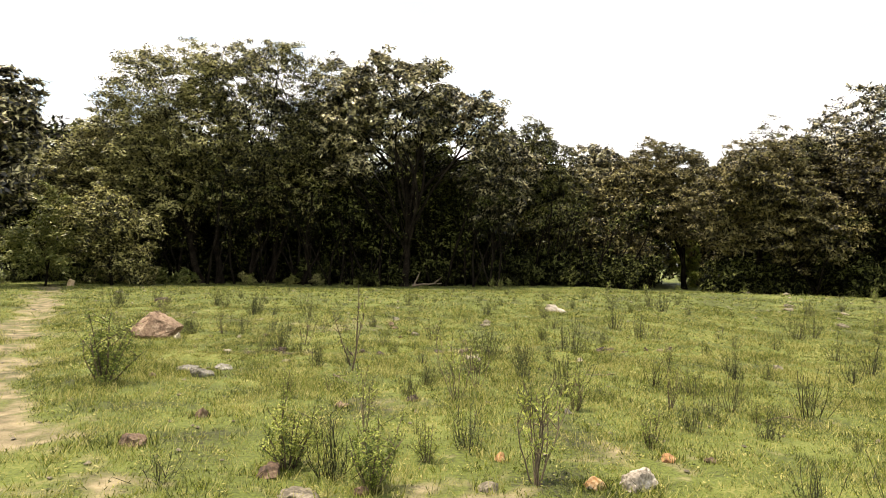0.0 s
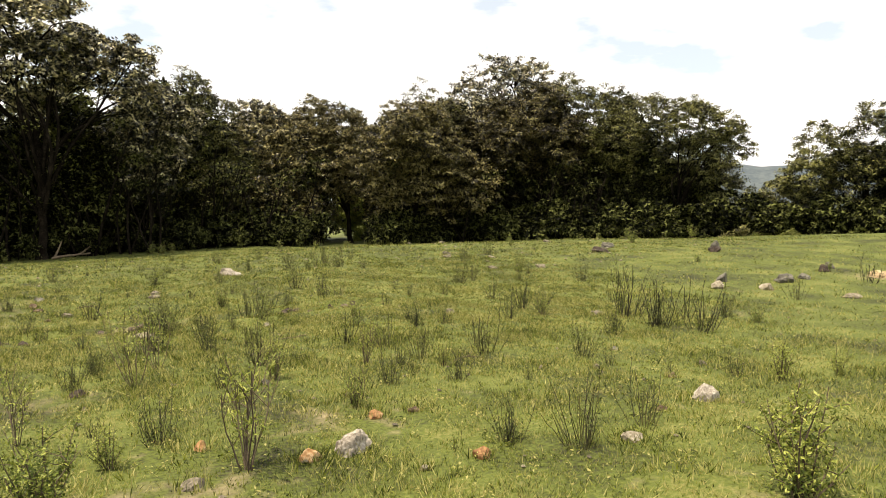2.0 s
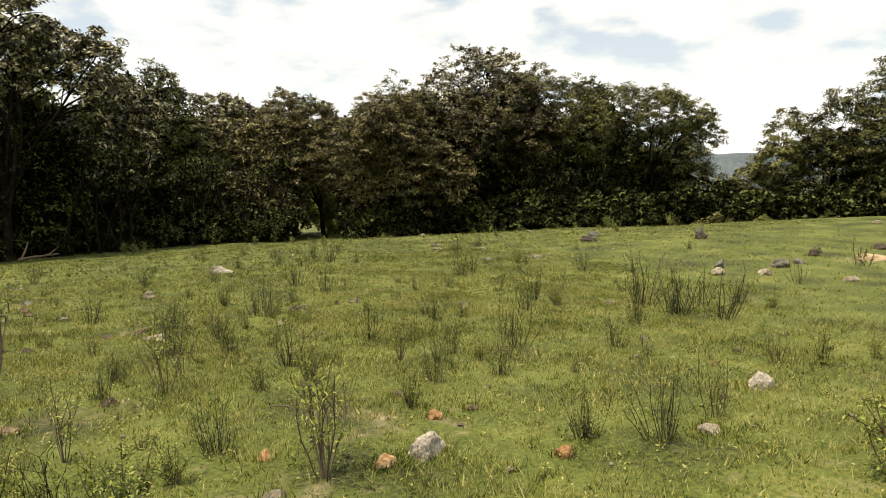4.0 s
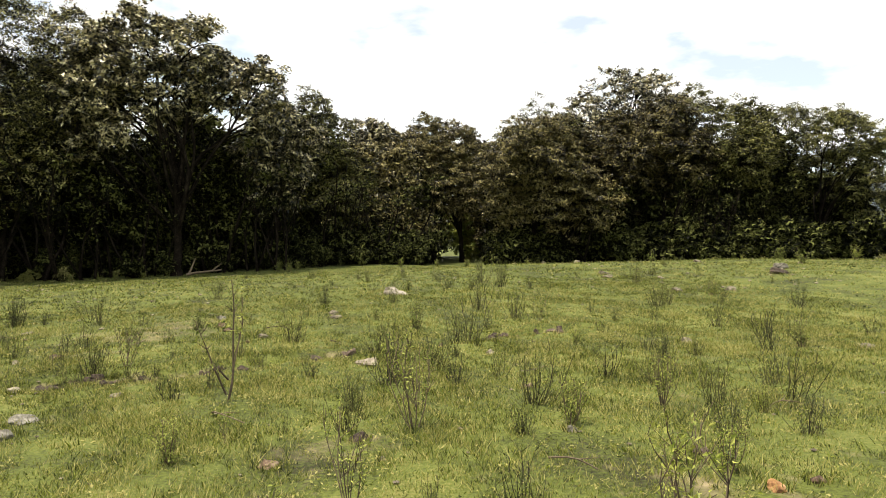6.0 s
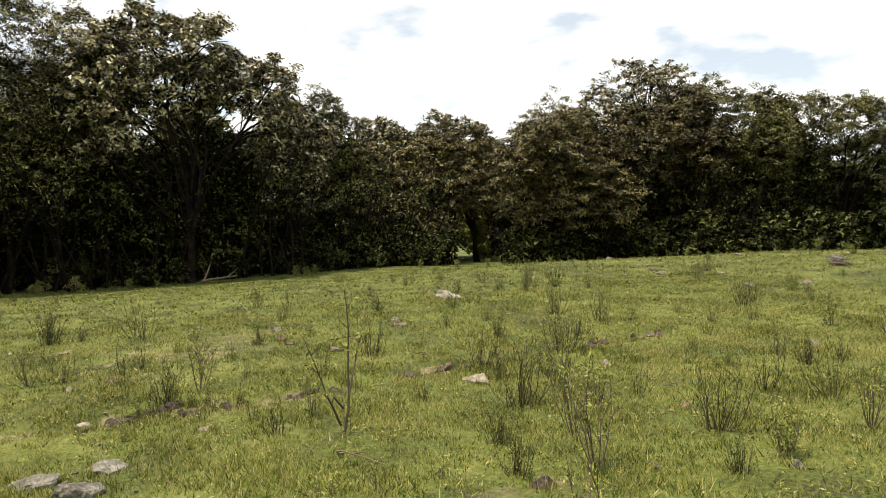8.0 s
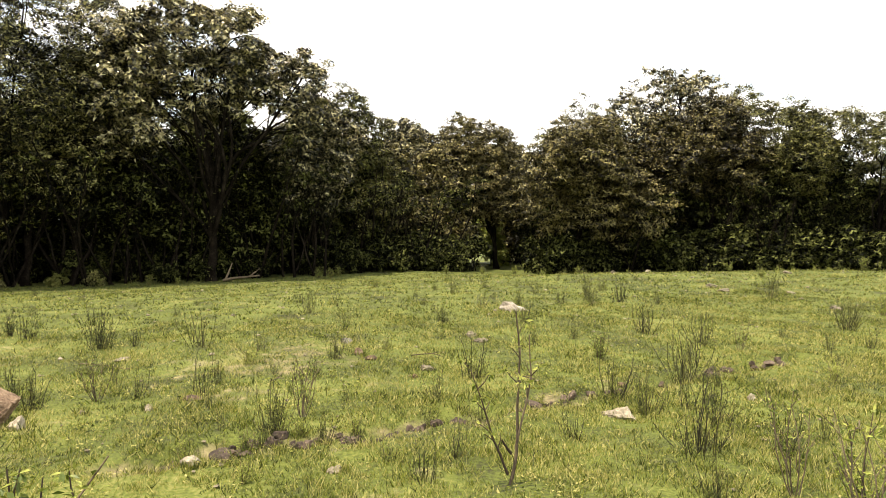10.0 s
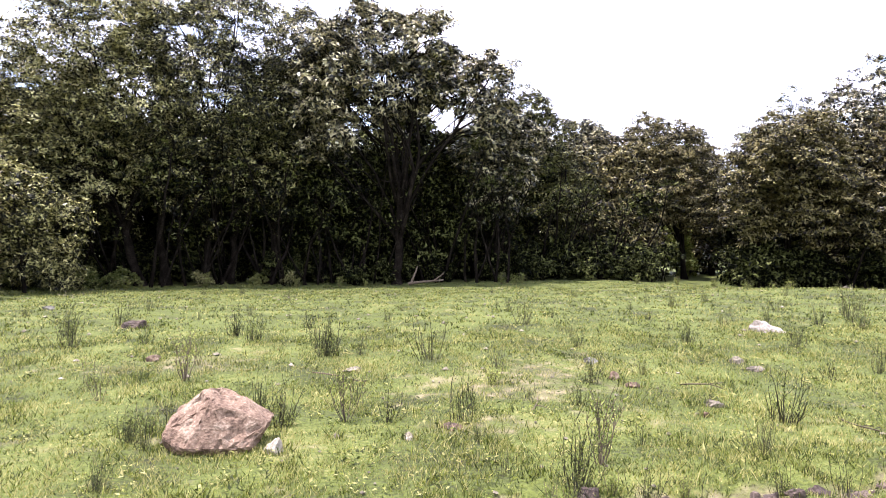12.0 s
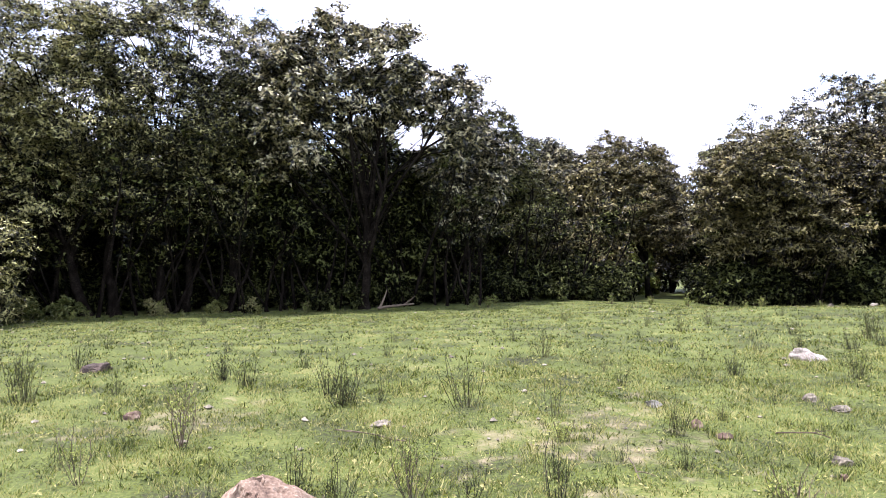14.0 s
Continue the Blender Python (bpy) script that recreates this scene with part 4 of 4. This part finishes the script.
def twiggy(seed, stems, label="sparse woody weed with bare forked stems"):
    rng = np.random.default_rng(seed)
    weed = tagged(new("twiggy_weed"), label, "weed", "woody weeds in the meadow")
    paths, cs = [], []
    for _ in range(stems):
        a = rng.uniform(0, 6.28)
        out = np.array((math.cos(a), math.sin(a), 0))
        tip = out * rng.uniform(0.1, 0.38) + np.array((0, 0, rng.uniform(0.6, 1.0)))
        pts, rad = limb(rng, out * 0.02 - np.array((0, 0, 0.05)), tip, 0.0075, 0.003, 0.12, 7)
        paths.append((pts, rad))
        for _ in range(4):
            s = pts[rng.integers(2, 6)]
            e = s + np.array((*rng.normal(0, 0.09, 2), rng.uniform(0.12, 0.3)))
            paths.append(limb(rng, s, e, 0.004, 0.002, 0.12, 4))
            cs.append(s + (e - s) * rng.uniform(0.2, 1, (9, 1)) + rng.normal(0, 0.015, (9, 3)))
    piece("stalk_tuft", mesh_of("stalk_tuft", *tubes(paths, 4), TWIG, True), weed)
    c = np.concatenate(cs)
    v, f = leaves(rng, c, np.tile((0, 0, 0.3), (len(c), 1)), 0.05, 0.018, -0.4, 0.8)
    piece("foliage", mesh_of("foliage", v, f, WEED_LEAF), weed)
    return weed


def tall_weed(x, y, h):
    """The tall bare plant with two straight rods and a low side fork."""
    rng = np.random.default_rng(90)
    weed = tagged(new("twiggy_weed"), "tall thin woody weed with two bare upright rods", "weed")
    weed.matrix_basis = Matrix.LocRotScale((x, y, ground_at(x, y)), None, (h, h, h))
    rods = [((0, 0, -0.04), (0.06, 0, 0.28), 0.012, 0.009), ((0.06, 0, 0.28), (0.05, 0.02, 1.0), 0.009, 0.004), ((0.06, 0, 0.26), (0.14, 0.02, 0.86), 0.007, 0.003),
            ((0, 0, 0.06), (-0.1, 0.02, 0.3), 0.009, 0.006), ((-0.1, 0.02, 0.3), (-0.22, 0.0, 0.62), 0.006, 0.003), ((0.02, 0, 0.18), (-0.05, -0.02, 0.27), 0.009, 0.006)]
    paths = [limb(rng, a, b, r0, r1, 0.05, 6) for a, b, r0, r1 in rods]
    cs = []
    for pts, rad in paths[1:5]:
        for _ in range(5):
            s = pts[rng.integers(2, 6)]
            e = s + np.array((*rng.normal(0, 0.05, 2), rng.uniform(0.03, 0.1)))
            paths.append(limb(rng, s, e, 0.004, 0.002, 0.1, 3))
            cs.append(e + rng.normal(0, 0.012, (6, 3)))
    piece("stalk_tuft", mesh_of("stalk_tuft", *tubes(paths, 5), TWIG, True), weed)
    c = np.concatenate(cs)
    v, f = leaves(rng, c, np.tile((0, 0, 0.3), (len(c), 1)), 0.04, 0.014, 0.1, 0.8)
    piece("foliage", mesh_of("foliage", v, f, WEED_LEAF), weed)


RUSH_A = [(2.9, 5.09, 0.41), (3.51, 5.16, 0.39), (2.59, 5.4, 0.3), (-1.25, 5.56, 0.32), (-0.25, 5.79, 0.38), (5.48, 5.96, 0.34), (4.99, 6.31, 0.17), (0.65, 6.54, 0.33), (3.61, 6.59, 0.15), (4.72, 6.8, 0.23), (3.11, 6.98, 0.29), (2.54, 7.11, 0.29), (4.75, 7.23, 0.35), (2.9, 7.39, 0.25), (6.95, 7.63, 0.67), (1.28, 7.71, 0.23), (2.95, 7.73, 0.31), (3.26, 8.0, 0.31), (7.98, 8.12, 0.33), (6.72, 8.12, 0.6), (7.34, 8.26, 0.64), (4.12, 8.27, 0.39), (2.15, 8.52, 0.18), (3.18, 8.66, 0.39), (10.51, 8.76, 0.41), (14.87, 8.78, 0.67), (0.34, 8.8, 0.28), (6.88, 8.82, 0.68), (2.85, 9.0, 0.44), (1.44, 9.32, 0.31)]
RUSH_B = [(5.34, 9.37, 0.44), (13.67, 9.38, 0.64), (0.88, 9.52, 0.5), (4.01, 9.56, 0.32), (-0.99, 9.75, 0.36), (6.33, 9.99, 0.4), (1.53, 10.02, 0.31), (4.12, 10.03, 0.35), (5.97, 10.04, 0.38), (-0.64, 10.07, 0.32), (0.29, 10.08, 0.3), (-1.05, 10.16, 0.23), (1.2, 10.45, 0.34), (1.65, 10.49, 0.38), (1.95, 10.5, 0.27), (-1.15, 10.58, 0.31), (1.2, 10.9, 0.42), (6.09, 10.94, 0.5), (-1.68, 11.0, 0.36), (18.66, 11.12, 0.51), (4.37, 11.24, 0.31), (-2.02, 11.31, 0.2), (2.35, 11.33, 0.48), (-0.28, 11.39, 0.25), (2.56, 11.54, 0.57), (-0.94, 11.76, 0.16), (5.65, 11.82, 0.29), (8.68, 11.89, 0.38), (-2.06, 11.93, 0.19), (3.08, 12.1, 0.38)]
RUSH_C = [(0.45, 12.21, 0.42), (-2.07, 12.52, 0.43), (-2.64, 12.62, 0.32), (5.17, 12.72, 0.27), (3.85, 12.73, 0.44), (-1.38, 13.09, 0.22), (-3.64, 13.1, 0.37), (7.0, 13.11, 0.39), (1.91, 13.6, 0.33), (-0.6, 13.65, 0.3), (2.62, 13.74, 0.35), (0.12, 14.06, 0.18), (-3.01, 14.1, 0.22), (1.05, 14.53, 0.2), (-1.97, 15.13, 0.54), (-4.56, 15.15, 0.26), (-3.15, 15.53, 0.46), (-2.77, 15.62, 0.33), (-3.25, 16.07, 0.43), (6.03, 16.22, 0.33), (0.21, 16.58, 0.24), (-6.4, 16.58, 0.48), (4.93, 16.74, 0.4), (-5.5, 16.76, 0.31), (-4.17, 16.86, 0.37), (5.68, 16.87, 0.48), (1.92, 17.02, 0.27), (-4.44, 17.33, 0.37), (3.74, 17.35, 0.3), (10.09, 17.37, 0.35)]
RUSH_D = [(5.35, 17.46, 0.35), (-6.83, 17.78, 0.45), (-0.09, 17.91, 0.4), (5.83, 18.16, 0.52), (2.19, 18.23, 0.3), (3.75, 18.39, 0.27), (-6.53, 19.15, 0.4), (6.89, 19.17, 0.31), (0.11, 19.79, 0.21), (3.73, 20.46, 0.36), (4.99, 21.47, 0.3), (-6.73, 21.54, 0.36), (3.84, 21.96, 0.33)]
TWIGGY = [(1.03, 5.76, 0.72), (-0.15, 6.88, 0.52), (2.66, 7.95, 0.43), (0.64, 8.15, 0.68), (-0.64, 8.36, 0.2), (0.89, 8.78, 0.6), (-1.4, 11.35, 0.54), (3.94, 12.2, 0.45), (-2.95, 12.7, 0.44), (-5.05, 13.56, 0.42), (-4.52, 14.38, 0.58)]
LEAFY = [(4.54, 3.94, 0.36), (6.32, 5.53, 0.33), (5.73, 5.69, 0.37), (0.34, 6.22, 0.29), (9.18, 6.54, 0.51), (2.01, 6.58, 0.3), (3.3, 7.54, 0.23), (7.94, 7.59, 0.32), (1.71, 7.79, 0.37), (-0.99, 8.02, 0.31), (5.92, 9.45, 0.36), (3.35, 9.9, 0.22), (-1.97, 10.16, 0.15), (3.6, 10.7, 0.32), (14.64, 10.82, 0.35), (-4.36, 12.46, 0.26), (2.22, 12.58, 0.37), (8.45, 13.65, 0.45), (-1.55, 13.73, 0.29), (6.15, 14.27, 0.17), (16.25, 18.35, 0.56), (12.75, 20.15, 0.29), (22.32, 21.27, 0.61), (20.23, 22.73, 0.52), (15.04, 23.6, 0.38), (20.81, 25.12, 0.41), (25.33, 30.19, 0.55)]
TALL = [(-0.55, 9.5, 1.01)]
SHRUB = [(3.35, 3.93, 0.56), (0.01, 5.61, 0.47), (-0.57, 5.96, 0.49), (-2.87, 8.39, 0.76)]
RUSH_E = [(2.22, 5.47, 0.14), (0.26, 6.84, 0.19), (3.95, 7.86, 0.5), (5.89, 8.01, 0.36), (0.17, 8.25, 0.28), (1.74, 8.37, 0.46), (-0.25, 8.42, 0.17), (3.52, 8.43, 0.29), (1.95, 9.46, 0.25), (4.4, 9.53, 0.24), (7.57, 9.79, 0.32), (-4.36, 11.37, 0.19), (5.11, 11.95, 0.24), (0.13, 12.75, 0.24), (6.55, 12.82, 0.4), (-0.98, 12.88, 0.2), (-1.93, 12.93, 0.34), (-2.84, 13.48, 0.29), (3.71, 13.67, 0.47), (-5.26, 13.95, 0.24), (-1.35, 14.41, 0.31), (2.7, 15.21, 0.35), (8.47, 15.91, 0.44), (1.65, 15.97, 0.3), (2.86, 17.16, 0.28), (4.62, 17.29, 0.36)]
rushes = RUSH_A + RUSH_B + RUSH_C + RUSH_D + RUSH_E + [(-4.3, 12.1, 0.27), (-4.45, 12.25, 0.24), (-3.45, 12.65, 0.36), (-3.65, 12.8, 0.38), (-4.25, 12.55, 0.3)] + [(-2.2 + 0.42 * i, 10.75 + 0.02 * i, 0.14 + 0.05 * (i % 3)) for i in range(12)]
rng = np.random.default_rng(120)
more = []
while len(more) < 45:
    x, y = rng.uniform(-9, 17), rng.uniform(12, 31)
    if bareness(x, y) < 0.2 and min(math.hypot(x - a, y - b) for a, b, _ in rushes) > 0.8:
        more.append((x, y, rng.uniform(0.14, 0.38)))
scatter([rush(101, 26), rush(102, 18), rush(103, 34), rush(104, 12), rush(105, 28), rush(106, 15)], rushes + more, 107, 0.01)
edge_weeds = []
rng = np.random.default_rng(130)
for (ax, ay), (bx, by) in zip(EDGE, EDGE[1:]):
    for _ in range(4):
        k = rng.random()
        edge_weeds.append((ax + (bx - ax) * k, ay + (by - ay) * k - rng.uniform(-0.3, 0.9), rng.uniform(0.25, 0.6)))
scatter([leafy(111, 10, 26), leafy(112, 7, 28), leafy(113, 12, 24)], LEAFY + [(-1.9, 10.75, 0.22), (-1.5, 10.95, 0.2), (-2.3, 10.6, 0.18), (-1.1, 10.85, 0.16), (0.6, 11.1, 0.15)] + edge_weeds, 114, 0.01)
scatter([leafy(116, 18, 30, "bushy waist-low shrub with fine green leaves", "shrub"), leafy(117, 16, 30, "bushy waist-low shrub with fine green leaves", "shrub")], SHRUB, 118, 0.01)
scatter([twiggy(121, 9), twiggy(122, 6), twiggy(123, 13)], TWIGGY, 124, 0.01)
for x, y, h in TALL:
    tall_weed(x, y, h)


# ---- grass ----
def grass(name, x0, x1, y0, y1, tufts, blades, tall, wide, seed):
    """Short turf blades strewn over a stretch of the meadow, thin where the earth is bare."""
    rng = np.random.default_rng(seed)
    x, y = rng.uniform(x0, x1, tufts), rng.uniform(y0, y1, tufts)
    keep = (bareness(x, y) + rng.normal(0, 0.1, tufts) < 0.28) & (0.55 * wobble(x, y, 31, 1.1) + 0.9 * wobble(x, y, 33, 0.3) + rng.normal(0, 0.35, tufts) > -0.35)
    inside = np.minimum(np.minimum(x - x0, x1 - x), np.minimum(y - y0, y1 - y))
    keep &= rng.random(tufts) < smooth_step(0, 2.6, inside)
    x, y = x[keep], y[keep]
    z = height(x, y)
    n = len(x)
    lush = 0.55 + 0.5 * smooth_step(-0.6, 0.9, wobble(x, y, 32, 1.7)) + 0.7 * (rng.random(n) < 0.05)
    foot = np.stack([x, y, z - 0.006], -1)[:, None] + np.concatenate([rng.normal(0, 0.028, (n, blades, 2)), np.zeros((n, blades, 1))], -1)
    a = rng.uniform(0, 6.28, (n, blades))
    side = np.stack([np.cos(a), np.sin(a), 0 * a], -1) * wide * rng.uniform(0.6, 1.2, (n, blades, 1))
    lean = rng.normal(0, 0.55, (n, blades, 2))
    up = np.concatenate([lean, np.ones((n, blades, 1))], -1) * (tall * lush[:, None] * rng.uniform(0.4, 1.25, (n, blades)))[..., None]
    v = np.stack([foot - side, foot + side, foot + up], 2).reshape(-1, 3)
    me = mesh_of(name, v, np.arange(len(v)).reshape(-1, 3), GRASS)
    tagged(new(name, me), "short grazed green and straw-coloured grass", "grass", kind="stuff")


grass("grass", -8, 9, 1.5, 13, 200000, 4, 0.055, 0.003, 201)
grass("grass", -10, 11, 7, 18.5, 190000, 4, 0.052, 0.0038, 202)
grass("grass", -16, 22, -2, 21, 38000, 4, 0.055, 0.007, 203)
grass("grass", -20, 26, 14, 37, 56000, 4, 0.06, 0.011, 204)


def ground_plants(x0, x1, y0, y1, n, size, seed):
    """Flat rosettes of small leaves among the grass."""
    rng = np.random.default_rng(seed)
    x, y = rng.uniform(x0, x1, n), rng.uniform(y0, y1, n)
    keep = (bareness(x, y) < 0.3) & (wobble(x, y, 41, 0.9) + rng.normal(0, 0.5, n) > 0)
    x, y = np.repeat(x[keep], 7), np.repeat(y[keep], 7)
    x, y = x + rng.normal(0, size, len(x)), y + rng.normal(0, size, len(x))
    c = np.stack([x, y, height(x, y) + rng.uniform(0.004, 0.045, len(x))], -1)
    v, f = leaves(rng, c, np.tile((0, 0, 1.2), (len(c), 1)), size, size * 0.5, 0.0, 0.5)
    tagged(new("ground_plants", mesh_of("ground_plants", v, f, GRASS)), "tiny flat-leaved green plants among the grass", "plants", kind="stuff")


ground_plants(-7, 8, 3.5, 13, 7000, 0.024, 211)
ground_plants(-12, 16, 11, 30, 7000, 0.04, 212)


def fallen_twig(seed, x, y, size):
    rng = np.random.default_rng(seed)
    pts, rad = limb(rng, (-size / 2, 0, 0.012), (size / 2, 0.05, 0.03), 0.007, 0.004, 0.15, 6)
    side = limb(rng, pts[3], pts[3] + np.array((size * 0.25, size * 0.2, 0.02)), 0.004, 0.002, 0.1, 4)
    twig = tagged(new("fallen_twig", mesh_of("fallen_twig", *tubes([(pts, rad), side], 5), TWIG, True)), "thin dry fallen twig lying on the grass", "twig", "fallen twigs")
    twig.matrix_basis = pose(x, y, ground_at(x, y), 0, 0, rng.uniform(0, 360))


for i, (x, y, size) in enumerate(((-0.6, 8.9, 0.5), (-1.4, 12.9, 0.6), (0.9, 12.0, 0.45), (2.4, 9.6, 0.5), (-3.0, 14.4, 0.7), (3.6, 7.6, 0.4), (0.4, 13.4, 0.4), (1.2, 7.0, 0.35))):
    fallen_twig(400 + i, x, y, size)


def stone_fringe():
    """Longer grass left standing round the stones and the boulder."""
    rng = np.random.default_rng(220)
    vs = []
    for places in (STONES_PW, STONES_DARK, STONES_GREY, STONES_ORANGE, STONES_PALE, STONES_RUST, STONES_WHITE, [(-3.86, 12.22, 0.72, 0.4)]):
        for x, y, w, h in places:
            n = int(40 + 160 * w)
            a = rng.uniform(0, 6.28, n)
            r = w * 0.46 * rng.uniform(0.85, 1.5, n)
            fx, fy = x + np.cos(a) * r, y + np.sin(a) * r * 0.85
            foot = np.stack([fx, fy, height(fx, fy) - 0.005], -1)
            b = rng.uniform(0, 6.28, n)
            side = np.stack([np.cos(b), np.sin(b), 0 * b], -1) * rng.uniform(0.002, 0.005, (n, 1))
            up = np.concatenate([rng.normal(0, 0.4, (n, 2)), np.ones((n, 1))], -1) * rng.uniform(0.03, 0.1, (n, 1))
            vs.append(np.stack([foot - side, foot + side, foot + up], 1).reshape(-1, 3))
    v = np.concatenate(vs)
    tagged(new("grass", mesh_of("grass", v, np.arange(len(v)).reshape(-1, 3), GRASS)), "longer grass standing round the stones", "grass", kind="stuff")


stone_fringe()
